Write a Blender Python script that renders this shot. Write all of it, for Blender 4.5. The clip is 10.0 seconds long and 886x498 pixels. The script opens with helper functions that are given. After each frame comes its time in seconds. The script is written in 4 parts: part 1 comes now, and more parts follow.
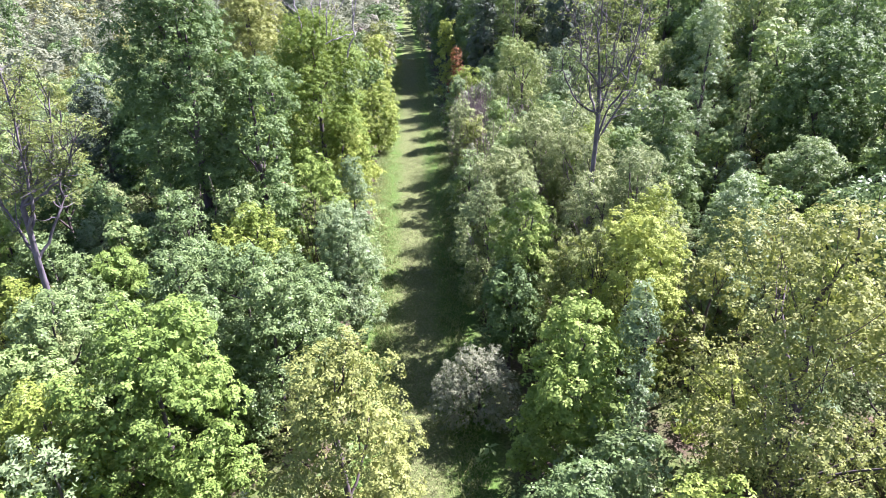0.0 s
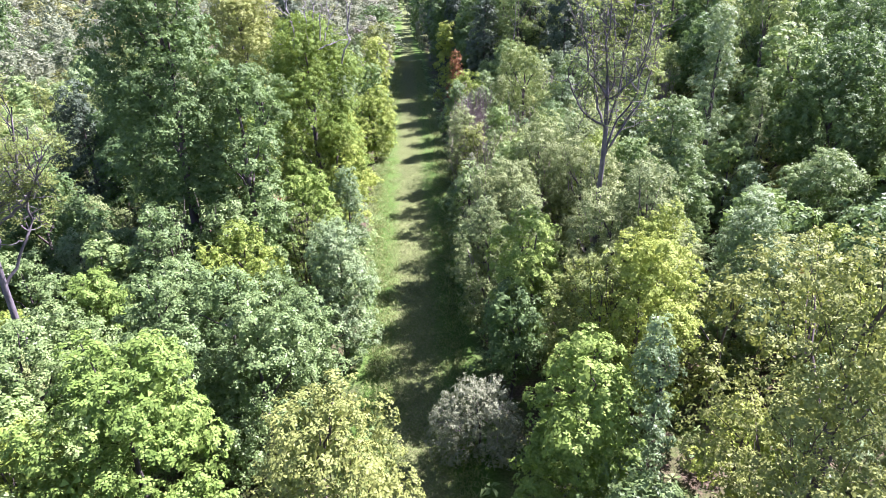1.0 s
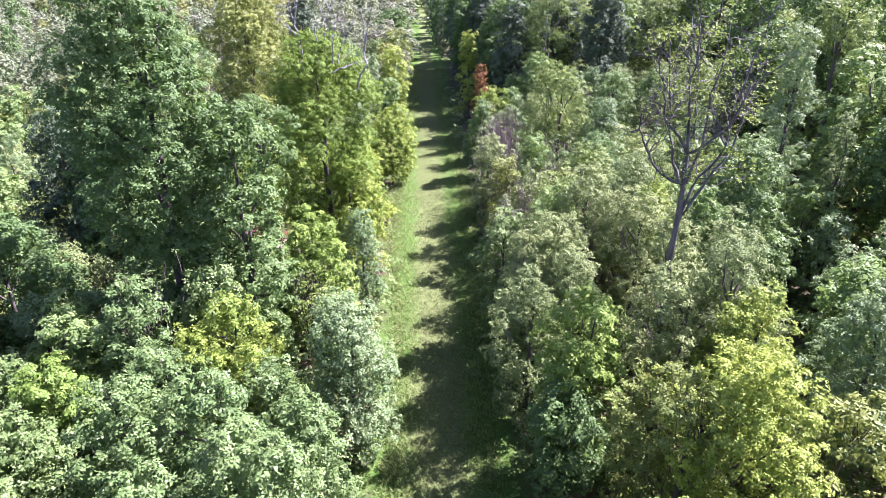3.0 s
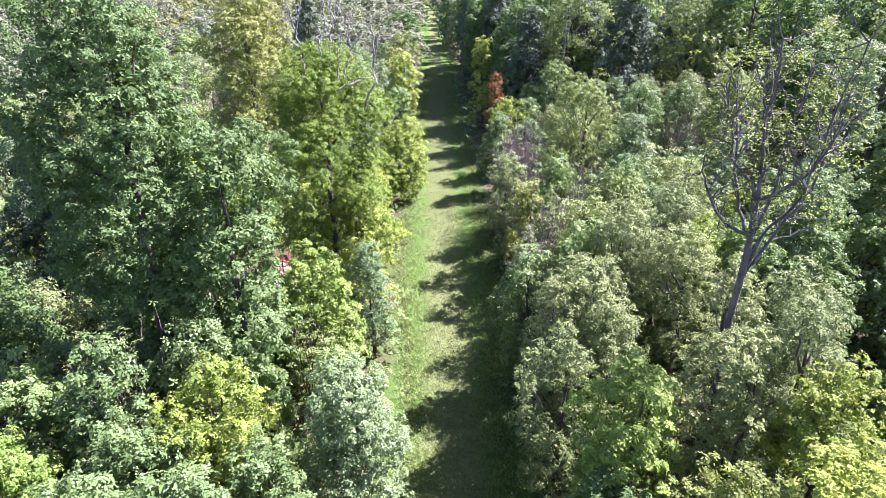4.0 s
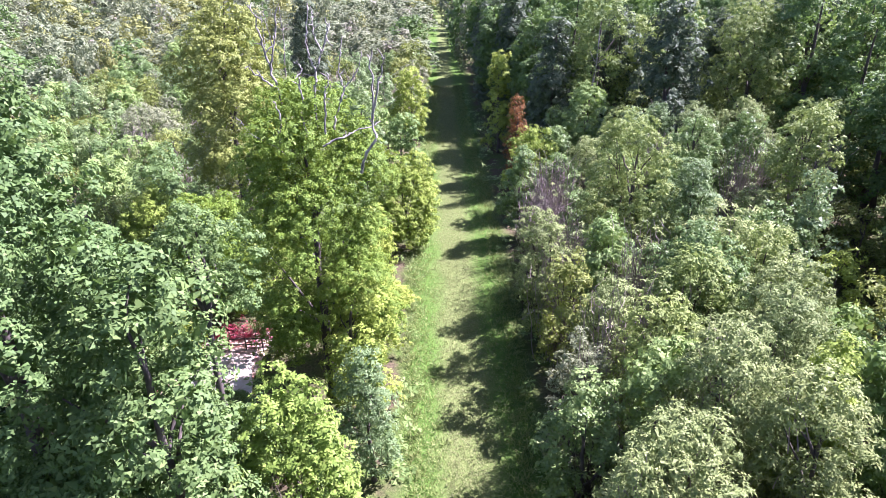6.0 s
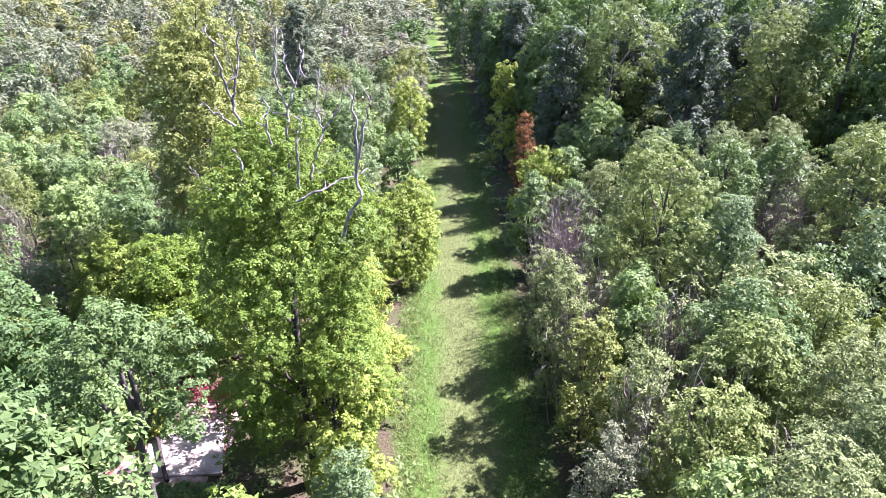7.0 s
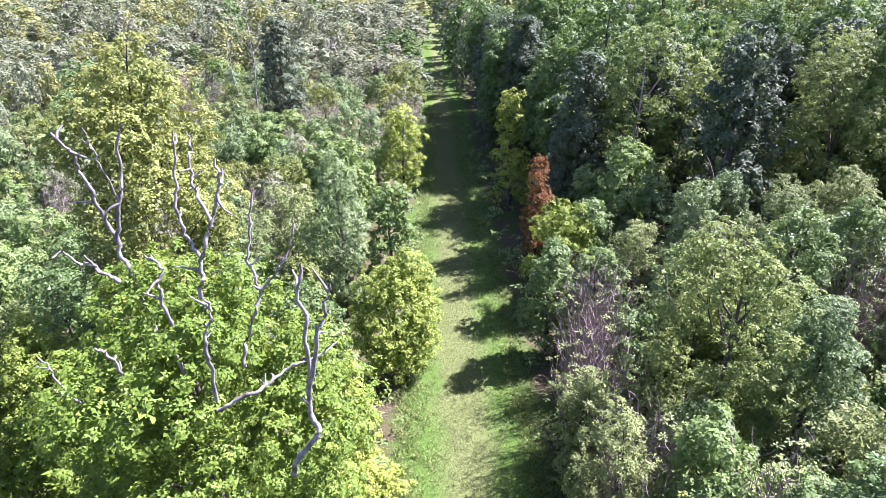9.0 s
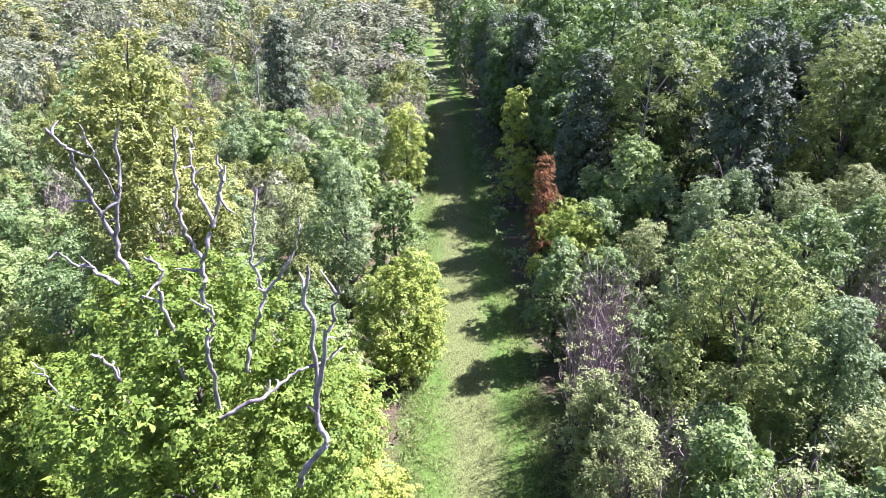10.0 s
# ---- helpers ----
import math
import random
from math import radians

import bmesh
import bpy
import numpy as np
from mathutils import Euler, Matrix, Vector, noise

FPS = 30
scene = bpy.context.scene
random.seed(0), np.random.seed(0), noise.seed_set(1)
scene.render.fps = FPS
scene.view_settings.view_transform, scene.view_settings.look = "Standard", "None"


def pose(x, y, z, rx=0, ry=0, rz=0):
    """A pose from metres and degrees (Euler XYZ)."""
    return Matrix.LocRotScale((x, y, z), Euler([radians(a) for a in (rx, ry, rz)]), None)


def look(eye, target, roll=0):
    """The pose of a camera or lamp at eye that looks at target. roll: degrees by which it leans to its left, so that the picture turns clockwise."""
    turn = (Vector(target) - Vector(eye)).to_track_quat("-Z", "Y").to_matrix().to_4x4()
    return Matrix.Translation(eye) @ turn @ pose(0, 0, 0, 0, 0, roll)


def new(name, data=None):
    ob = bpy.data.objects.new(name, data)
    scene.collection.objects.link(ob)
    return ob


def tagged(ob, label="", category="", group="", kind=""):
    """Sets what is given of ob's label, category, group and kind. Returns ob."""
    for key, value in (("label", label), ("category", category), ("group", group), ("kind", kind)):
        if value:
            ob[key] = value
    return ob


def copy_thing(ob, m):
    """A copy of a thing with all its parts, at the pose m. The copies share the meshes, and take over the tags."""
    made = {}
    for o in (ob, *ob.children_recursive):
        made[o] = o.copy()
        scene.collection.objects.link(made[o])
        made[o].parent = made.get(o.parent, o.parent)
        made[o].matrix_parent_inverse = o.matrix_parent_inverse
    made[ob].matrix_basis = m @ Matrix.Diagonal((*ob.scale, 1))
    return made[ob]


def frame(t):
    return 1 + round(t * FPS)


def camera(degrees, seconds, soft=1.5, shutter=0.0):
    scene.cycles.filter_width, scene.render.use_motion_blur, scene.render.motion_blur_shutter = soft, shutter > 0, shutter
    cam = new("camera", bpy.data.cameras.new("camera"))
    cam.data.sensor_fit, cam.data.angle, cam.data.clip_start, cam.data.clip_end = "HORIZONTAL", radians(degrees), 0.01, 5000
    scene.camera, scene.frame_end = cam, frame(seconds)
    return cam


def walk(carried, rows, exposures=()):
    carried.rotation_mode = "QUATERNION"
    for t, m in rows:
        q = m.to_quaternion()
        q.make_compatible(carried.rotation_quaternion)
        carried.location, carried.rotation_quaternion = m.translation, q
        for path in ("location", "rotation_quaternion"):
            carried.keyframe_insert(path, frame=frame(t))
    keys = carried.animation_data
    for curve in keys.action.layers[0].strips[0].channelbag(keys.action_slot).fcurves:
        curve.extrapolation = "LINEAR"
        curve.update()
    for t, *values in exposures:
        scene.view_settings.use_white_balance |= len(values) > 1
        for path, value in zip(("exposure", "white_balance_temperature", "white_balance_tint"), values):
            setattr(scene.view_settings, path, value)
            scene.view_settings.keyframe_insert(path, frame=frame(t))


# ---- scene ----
cam = camera(70.7, 10.0, soft=0.75)
METRES, EYE, TILT, LEAN, TURN = 42.0, 23.0, -26.3, 1.5, 0.0
ROWS = [
    (0.0, 0.0, 0.0, 0.0, -0.0, -0.0, -0.0),
    (0.5, 0.0015, 0.0226, 0.0114, -0.09, -0.01, 0.03),
    (1.0, 0.0011, 0.0489, 0.0264, -0.07, -0.01, -0.0),
    (1.5, -0.0017, 0.0814, 0.045, 0.02, -0.04, -0.1),
    (2.0, -0.007, 0.1179, 0.0664, 0.37, -0.05, -0.34),
    (2.5, -0.0148, 0.1574, 0.0908, 0.74, -0.1, -0.63),
    (4.0, -0.0407, 0.2999, 0.1687, 1.64, -0.16, -1.34),
    (4.5, -0.0482, 0.3519, 0.1956, 1.84, -0.16, -1.46),
    (5.0, -0.0554, 0.4061, 0.2231, 1.98, -0.18, -1.56),
    (5.5, -0.0629, 0.4634, 0.2517, 2.05, -0.16, -1.64),
    (7.0, -0.0773, 0.648, 0.3504, 2.04, -0.2, -1.6),
    (7.5, -0.0812, 0.7151, 0.3846, 2.0, -0.17, -1.56),
    (8.0, -0.0862, 0.7803, 0.4221, 1.89, -0.13, -1.53),
    (8.5, -0.0921, 0.8268, 0.4532, 1.63, -0.14, -1.37),
    (9.0, -0.0982, 0.8542, 0.4726, 1.5, -0.15, -1.28),
    (9.5, -0.1024, 0.8652, 0.4762, 1.51, -0.15, -1.23),
    (10.0, -0.1036, 0.8679, 0.4728, 1.7, -0.17, -1.23),
]
walk(cam, [(t, pose(0, 0, EYE, TILT, LEAN, TURN) @ pose(METRES * x, METRES * y, METRES * z, 90 + pitch, roll, yaw)) for t, x, y, z, yaw, pitch, roll in ROWS], [(0.0, 2.49, 5680, 47), (5.0, 2.5, 5680, 46), (9.0, 2.37, 5680, 46)])

# ---- light ----
SUN_EL, SUN_AZ = radians(50.0), math.atan2(0.89, 0.455)   # azimuth clockwise from +y
world = bpy.data.worlds.new("sky")
scene.world = world
world.use_nodes = True
wn = world.node_tree
sky = wn.nodes.new("ShaderNodeTexSky")
sky.sky_type, sky.sun_disc = 'NISHITA', False
sky.sun_elevation, sky.sun_rotation = SUN_EL, SUN_AZ
wn.nodes["Background"].inputs["Strength"].default_value = 0.052
wn.links.new(sky.outputs[0], wn.nodes["Background"].inputs["Color"])
sun_data = bpy.data.lights.new("sun", 'SUN')
sun_data.energy, sun_data.angle, sun_data.color = 5.0, radians(0.55), (1.0, 0.96, 0.90)
sun = new("sun", sun_data)
SUN_DIR = Vector((math.sin(SUN_AZ) * math.cos(SUN_EL), math.cos(SUN_AZ) * math.cos(SUN_EL), math.sin(SUN_EL)))
sun.matrix_world = look(SUN_DIR * 100, (0, 0, 0))


# ---- materials ----
def material(name):
    m = bpy.data.materials.new(name)
    m.use_nodes = True
    nt = m.node_tree
    return m, nt, nt.nodes["Principled BSDF"], nt.nodes["Material Output"]


def node(nt, kind, inputs=None, **attrs):
    n = nt.nodes.new(kind)
    for k, v in attrs.items():
        setattr(n, k, v)
    for k, v in (inputs or {}).items():
        if hasattr(v, "is_output"):
            nt.links.new(v, n.inputs[k])
        else:
            n.inputs[k].default_value = v
    return n


def ramp(nt, fac, stops):
    r = node(nt, "ShaderNodeValToRGB", {"Fac": fac})
    e = r.color_ramp.elements
    while len(e) < len(stops):
        e.new(0.5)
    for el, (p, c) in zip(e, stops):
        el.position, el.color = p, (*c, 1)
    return r.outputs["Color"]


def leaf_material(name, dark, mid, light, through_col, odd=None, odd_part=0.0, rough=0.6, trans=0.3, patch=0.35, leaf_part=1.0):
    """Leaf: colour drifts leaf by leaf, bough by bough and tree by tree; light passes partly through."""
    m, nt, bsdf, out = material(name)
    geo = node(nt, "ShaderNodeNewGeometry")
    info = node(nt, "ShaderNodeObjectInfo")
    bough = node(nt, "ShaderNodeTexNoise", {"Vector": geo.outputs["Position"], "Scale": patch, "Detail": 2.0})
    single = node(nt, "ShaderNodeMath", {0: geo.outputs["Random Per Island"], 1: leaf_part, 2: 0.5 - 0.5 * leaf_part}, operation='MULTIPLY_ADD')
    mixf = node(nt, "ShaderNodeMath", {0: single.outputs[0], 1: bough.outputs["Fac"]}, operation='ADD')
    half = node(nt, "ShaderNodeMath", {0: mixf.outputs[0], 1: 0.5}, operation='MULTIPLY')
    through_col = tuple(0.65 * c for c in through_col)
    dark, mid, light, through_col = [(c[0] * 2.09, c[1] * 1.35, c[2] * 3.8) for c in (dark, mid, light, through_col)]
    dark, light = [tuple(0.62 * a + 0.38 * b for a, b in zip(c, mid)) for c in (dark, light)]
    stops = [(0.22, dark), (0.5, mid), (0.78, light)]
    col = ramp(nt, half.outputs[0], stops)
    if odd:
        n2 = node(nt, "ShaderNodeTexNoise", {"Vector": geo.outputs["Position"], "Scale": 0.9, "Detail": 3.0})
        if leaf_part < 0.5:
            n2.inputs["Scale"].default_value = 0.11
            f = node(nt, "ShaderNodeMapRange", {"Value": n2.outputs["Fac"], "From Min": 0.54, "From Max": 0.68, "To Max": 0.8})
        else:
            s = node(nt, "ShaderNodeMath", {0: n2.outputs["Fac"], 1: geo.outputs["Random Per Island"]}, operation='MULTIPLY')
            f = node(nt, "ShaderNodeMapRange", {"Value": s.outputs[0], "From Min": 0.62 - 0.6 * odd_part, "From Max": 0.7 - 0.6 * odd_part})
        col = node(nt, "ShaderNodeMixRGB", {"Fac": f.outputs[0], "Color1": col, "Color2": (*odd, 1)}).outputs[0]
    hue = node(nt, "ShaderNodeMapRange", {"Value": info.outputs["Random"], "To Min": 0.484, "To Max": 0.504})
    val = node(nt, "ShaderNodeMapRange", {"Value": info.outputs["Random"], "To Min": 1.16, "To Max": 0.86})
    hsv = node(nt, "ShaderNodeHueSaturation", {"Hue": hue.outputs[0], "Value": val.outputs[0], "Saturation": 1.0, "Color": col})
    nt.links.new(hsv.outputs[0], bsdf.inputs["Base Color"])
    bsdf.inputs["Roughness"].default_value = rough
    bsdf.inputs["Specular IOR Level"].default_value = 0.16
    tint = node(nt, "ShaderNodeMixRGB", {"Fac": 0.55, "Color1": hsv.outputs[0], "Color2": (*through_col, 1)})
    tr = node(nt, "ShaderNodeBsdfTranslucent", {"Color": tint.outputs[0]})
    mx = node(nt, "ShaderNodeMixShader", {0: trans, 1: bsdf.outputs[0], 2: tr.outputs[0]})
    nt.links.new(mx.outputs[0], out.inputs["Surface"])
    return m


def bark_material(name, dark, light, rough=0.9, scale=6.0, blotch=0.8):
    m, nt, bsdf, out = material(name)
    co = node(nt, "ShaderNodeTexCoord")
    mp = node(nt, "ShaderNodeMapping", {"Vector": co.outputs["Object"], "Scale": (1, 1, 0.2)})
    n1 = node(nt, "ShaderNodeTexNoise", {"Vector": mp.outputs[0], "Scale": scale, "Detail": 5.0, "Roughness": 0.7})
    n2 = node(nt, "ShaderNodeTexNoise", {"Vector": co.outputs["Object"], "Scale": blotch, "Detail": 3.0})
    s = node(nt, "ShaderNodeMath", {0: n1.outputs["Fac"], 1: n2.outputs["Fac"]}, operation='ADD')
    h = node(nt, "ShaderNodeMath", {0: s.outputs[0], 1: 0.5}, operation='MULTIPLY')
    nt.links.new(ramp(nt, h.outputs[0], [(0.32, dark), (0.62, light)]), bsdf.inputs["Base Color"])
    bsdf.inputs["Roughness"].default_value = rough
    b = node(nt, "ShaderNodeBump", {"Height": n1.outputs["Fac"], "Strength": 0.6, "Distance": 0.03})
    nt.links.new(b.outputs[0], bsdf.inputs["Normal"])
    return m


LEAF = {
    "oak": leaf_material("oak_leaf", (0.021, 0.064, 0.007), (0.040, 0.115, 0.012), (0.073, 0.175, 0.019), (0.10, 0.28, 0.016)),
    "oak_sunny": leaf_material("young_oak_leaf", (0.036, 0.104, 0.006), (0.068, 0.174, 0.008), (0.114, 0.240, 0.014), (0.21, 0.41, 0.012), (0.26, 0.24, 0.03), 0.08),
    "maple": leaf_material("maple_leaf", (0.040, 0.112, 0.012), (0.071, 0.178, 0.018), (0.120, 0.250, 0.028), (0.15, 0.36, 0.02)),
    "bright_maple": leaf_material("sunlit_maple_leaf", (0.041, 0.118, 0.007), (0.071, 0.182, 0.011), (0.118, 0.252, 0.019), (0.15, 0.36, 0.025)),
    "ash": leaf_material("ash_leaf", (0.034, 0.098, 0.011), (0.058, 0.152, 0.016), (0.098, 0.214, 0.027), (0.13, 0.30, 0.03), rough=0.45),
    "ash_light": leaf_material("pale_ash_leaf", (0.043, 0.116, 0.016), (0.073, 0.178, 0.024), (0.118, 0.246, 0.038), (0.16, 0.34, 0.04), rough=0.45),
    "yellow": leaf_material("yellowing_leaf", (0.050, 0.128, 0.007), (0.085, 0.194, 0.010), (0.136, 0.260, 0.018), (0.23, 0.42, 0.025)),
    "lime": leaf_material("lime_green_leaf", (0.060, 0.146, 0.008), (0.100, 0.218, 0.012), (0.154, 0.286, 0.021), (0.20, 0.42, 0.02)),
    "willow": leaf_material("willow_leaf", (0.049, 0.112, 0.013), (0.081, 0.172, 0.019), (0.130, 0.238, 0.031), (0.14, 0.30, 0.045), rough=0.6, trans=0.3),
    "elm": leaf_material("elm_leaf", (0.045, 0.108, 0.010), (0.077, 0.172, 0.016), (0.126, 0.242, 0.027), (0.16, 0.34, 0.028)),
    "olive": leaf_material("olive_leaf", (0.042, 0.094, 0.008), (0.071, 0.150, 0.012), (0.118, 0.214, 0.021), (0.18, 0.32, 0.018), (0.24, 0.17, 0.05), 0.03),
    # Far leaves: scrub grey-green, muted further so the colour carries distance haze.
    "far_grey": leaf_material("hazy_willow_leaf", (0.046, 0.098, 0.018), (0.073, 0.146, 0.027), (0.108, 0.194, 0.040), (0.13, 0.25, 0.04), (0.19, 0.165, 0.135), 0.4, rough=0.6, patch=0.13, leaf_part=0.25),
    "far_green": leaf_material("hazy_ash_leaf", (0.042, 0.088, 0.016), (0.068, 0.130, 0.024), (0.102, 0.175, 0.036), (0.13, 0.25, 0.04), rough=0.6, patch=0.13, leaf_part=0.25),
    "far_olive": leaf_material("hazy_poplar_leaf", (0.050, 0.096, 0.011), (0.078, 0.144, 0.016), (0.115, 0.195, 0.026), (0.16, 0.28, 0.025), rough=0.6, patch=0.13, leaf_part=0.25),
    "dark": leaf_material("ivy_leaf", (0.020, 0.050, 0.010), (0.036, 0.084, 0.015), (0.062, 0.124, 0.025), (0.06, 0.14, 0.02), trans=0.2, rough=0.6),
    "rust": leaf_material("dead_leaf", (0.045, 0.042, 0.005), (0.082, 0.070, 0.007), (0.140, 0.116, 0.012), (0.14, 0.10, 0.012)),
    "silver": leaf_material("silvery_leaf", (0.060, 0.118, 0.021), (0.088, 0.162, 0.030), (0.128, 0.216, 0.045), (0.15, 0.28, 0.055), trans=0.3),
    "red": leaf_material("red_leaf", (0.090, 0.024, 0.010), (0.150, 0.036, 0.014), (0.210, 0.060, 0.022), (0.24, 0.05, 0.02)),
    "grass": leaf_material("meadow_grass", (0.048, 0.112, 0.011), (0.080, 0.164, 0.016), (0.124, 0.216, 0.027), (0.15, 0.30, 0.025), (0.22, 0.20, 0.07), 0.05, rough=0.5, patch=0.8),
    "short_grass": leaf_material("mown_grass", (0.046, 0.100, 0.012), (0.070, 0.134, 0.018), (0.104, 0.170, 0.030), (0.15, 0.26, 0.04), (0.20, 0.18, 0.09), 0.12, rough=0.55, patch=0.7),
}
BARK = bark_material("bark", (0.026, 0.021, 0.017), (0.10, 0.083, 0.070))
PALE_BARK = bark_material("weathered_wood", (0.034, 0.031, 0.029), (0.33, 0.315, 0.285), scale=9.0, blotch=3.0)
TWIG = bark_material("dry_twig", (0.030, 0.023, 0.018), (0.085, 0.064, 0.050))
DRY_STEM = bark_material("dry_stem", (0.105, 0.082, 0.074), (0.34, 0.28, 0.25))
GREY_BARK = bark_material("grey_bark", (0.034, 0.031, 0.031), (0.14, 0.128, 0.122), scale=7.0, blotch=2.0)
POLE = bark_material("dark_timber", (0.02, 0.016, 0.014), (0.07, 0.055, 0.045))


def ride_x(y):
    """Middle line of the mown ride."""
    return -0.2 - 0.055 * y


def ride_half(y):
    return float(np.interp(y, [0, 30, 45, 58, 85, 100, 130, 200], [2.2, 2.4, 2.7, 3.5, 3.5, 2.9, 2.4, 2.2]))


def ground_material():
    m, nt, bsdf, out = material("woodland_ground")
    geo = node(nt, "ShaderNodeNewGeometry")
    sep = node(nt, "ShaderNodeSeparateXYZ", {0: geo.outputs["Position"]})
    line = node(nt, "ShaderNodeMath", {0: sep.outputs["Y"], 1: 0.055, 2: 0.2}, operation='MULTIPLY_ADD')
    off = node(nt, "ShaderNodeMath", {0: sep.outputs["X"], 1: line.outputs[0]}, operation='ADD')
    big = node(nt, "ShaderNodeTexNoise", {"Vector": geo.outputs["Position"], "Scale": 0.35, "Detail": 5.0, "Roughness": 0.65})
    fine = node(nt, "ShaderNodeTexNoise", {"Vector": geo.outputs["Position"], "Scale": 7.0, "Detail": 5.0, "Roughness": 0.75})
    wob = node(nt, "ShaderNodeMath", {0: big.outputs["Fac"], 1: 2.4, 2: -1.2}, operation='MULTIPLY_ADD')
    off2 = node(nt, "ShaderNodeMath", {0: off.outputs[0], 1: wob.outputs[0]}, operation='ADD')
    away = node(nt, "ShaderNodeMath", {0: off2.outputs[0]}, operation='ABSOLUTE')
    litter = ramp(nt, fine.outputs["Fac"], [(0.3, (0.035, 0.028, 0.018)), (0.5, (0.075, 0.062, 0.036)), (0.7, (0.15, 0.115, 0.07))])
    herb = ramp(nt, fine.outputs["Fac"], [(0.3, (0.03, 0.055, 0.012)), (0.7, (0.09, 0.13, 0.03))])
    pick = node(nt, "ShaderNodeMapRange", {"Value": big.outputs["Fac"], "From Min": 0.42, "From Max": 0.6})
    floor_c = node(nt, "ShaderNodeMixRGB", {"Fac": pick.outputs[0], "Color1": litter, "Color2": herb})
    green = ramp(nt, fine.outputs["Fac"], [(0.3, (0.038, 0.082, 0.013)), (0.55, (0.068, 0.130, 0.022)), (0.75, (0.114, 0.176, 0.040))])
    dry = ramp(nt, fine.outputs["Fac"], [(0.3, (0.064, 0.096, 0.024)), (0.5, (0.108, 0.134, 0.042)), (0.72, (0.195, 0.182, 0.090))])
    track = node(nt, "ShaderNodeMath", {0: off2.outputs[0], 1: 0.15}, operation='ADD')
    tabs = node(nt, "ShaderNodeMath", {0: track.outputs[0]}, operation='ABSOLUTE')
    worn = node(nt, "ShaderNodeMapRange", {"Value": tabs.outputs[0], "From Min": 0.9, "From Max": 2.0, "To Min": 0.78, "To Max": 0.0})
    mown = node(nt, "ShaderNodeMixRGB", {"Fac": worn.outputs[0], "Color1": green, "Color2": dry})
    edge = node(nt, "ShaderNodeMapRange", {"Value": away.outputs[0], "From Min": 3.2, "From Max": 4.6})
    col = node(nt, "ShaderNodeMixRGB", {"Fac": edge.outputs[0], "Color1": mown.outputs[0], "Color2": floor_c.outputs[0]})
    nt.links.new(col.outputs[0], bsdf.inputs["Base Color"])
    bsdf.inputs["Roughness"].default_value = 0.95
    bsdf.inputs["Specular IOR Level"].default_value = 0.085
    b = node(nt, "ShaderNodeBump", {"Height": fine.outputs["Fac"], "Strength": 0.8, "Distance": 0.08})
    nt.links.new(b.outputs[0], bsdf.inputs["Normal"])
    return m


# ---- mesh helpers ----
def mesh_from(name, verts, faces, mat, smooth=False):
    """faces: one array of triangles or of quads."""
    me = bpy.data.meshes.new(name)
    verts, faces = np.asarray(verts, np.float32), np.asarray(faces, np.int32)
    n = faces.shape[1]
    me.vertices.add(len(verts))
    me.vertices.foreach_set("co", verts.ravel())
    me.loops.add(faces.size)
    me.loops.foreach_set("vertex_index", faces.ravel())
    me.polygons.add(len(faces))
    me.polygons.foreach_set("loop_start", np.arange(0, faces.size, n, dtype=np.int32))
    me.polygons.foreach_set("use_smooth", np.full(len(faces), smooth))
    me.update(calc_edges=True)
    me.materials.append(mat)
    return me


def part(name, me, parent=None, label=""):
    ob = new(name, me)
    if parent is not None:
        ob.parent = parent
    return tagged(ob, label)


def unit(v):
    return v / np.maximum(np.linalg.norm(v, axis=-1, keepdims=True), 1e-6)


def tube(points, radii, sides=6):
    """Vertices and quads of a tapered branch along points."""
    p, r = np.asarray(points, float), np.asarray(radii, float)
    d = unit(np.gradient(p, axis=0))
    ref = np.where(np.abs(d[:, 2:3]) > 0.9, np.array([[1.0, 0, 0]]), np.array([[0, 0, 1.0]]))
    u = unit(np.cross(d, ref))
    v = np.cross(d, u)
    a = np.arange(sides) * 2 * math.pi / sides
    ring = p[:, None] + r[:, None, None] * (np.cos(a)[None, :, None] * u[:, None] + np.sin(a)[None, :, None] * v[:, None])
    k = len(p)
    i, j = np.meshgrid(np.arange(k - 1), np.arange(sides), indexing="ij")
    j2 = (j + 1) % sides
    quads = np.stack([i * sides + j, i * sides + j2, (i + 1) * sides + j2, (i + 1) * sides + j], -1).reshape(-1, 4)
    return ring.reshape(-1, 3), quads


def join(pieces):
    vs, fs, n = [], [], 0
    for v, f in pieces:
        vs.append(v)
        fs.append(f + n)
        n += len(v)
    return np.concatenate(vs), np.concatenate(fs)


def bend(rng, a, b, n, wander):
    """A wandering line from a to b."""
    t = np.linspace(0, 1, n)[:, None]
    w = rng.normal(0, wander, (n, 3)).cumsum(0)
    w -= t * w[-1:]
    w[0] = 0
    return (1 - t) * np.asarray(a, float) + t * np.asarray(b, float) + w


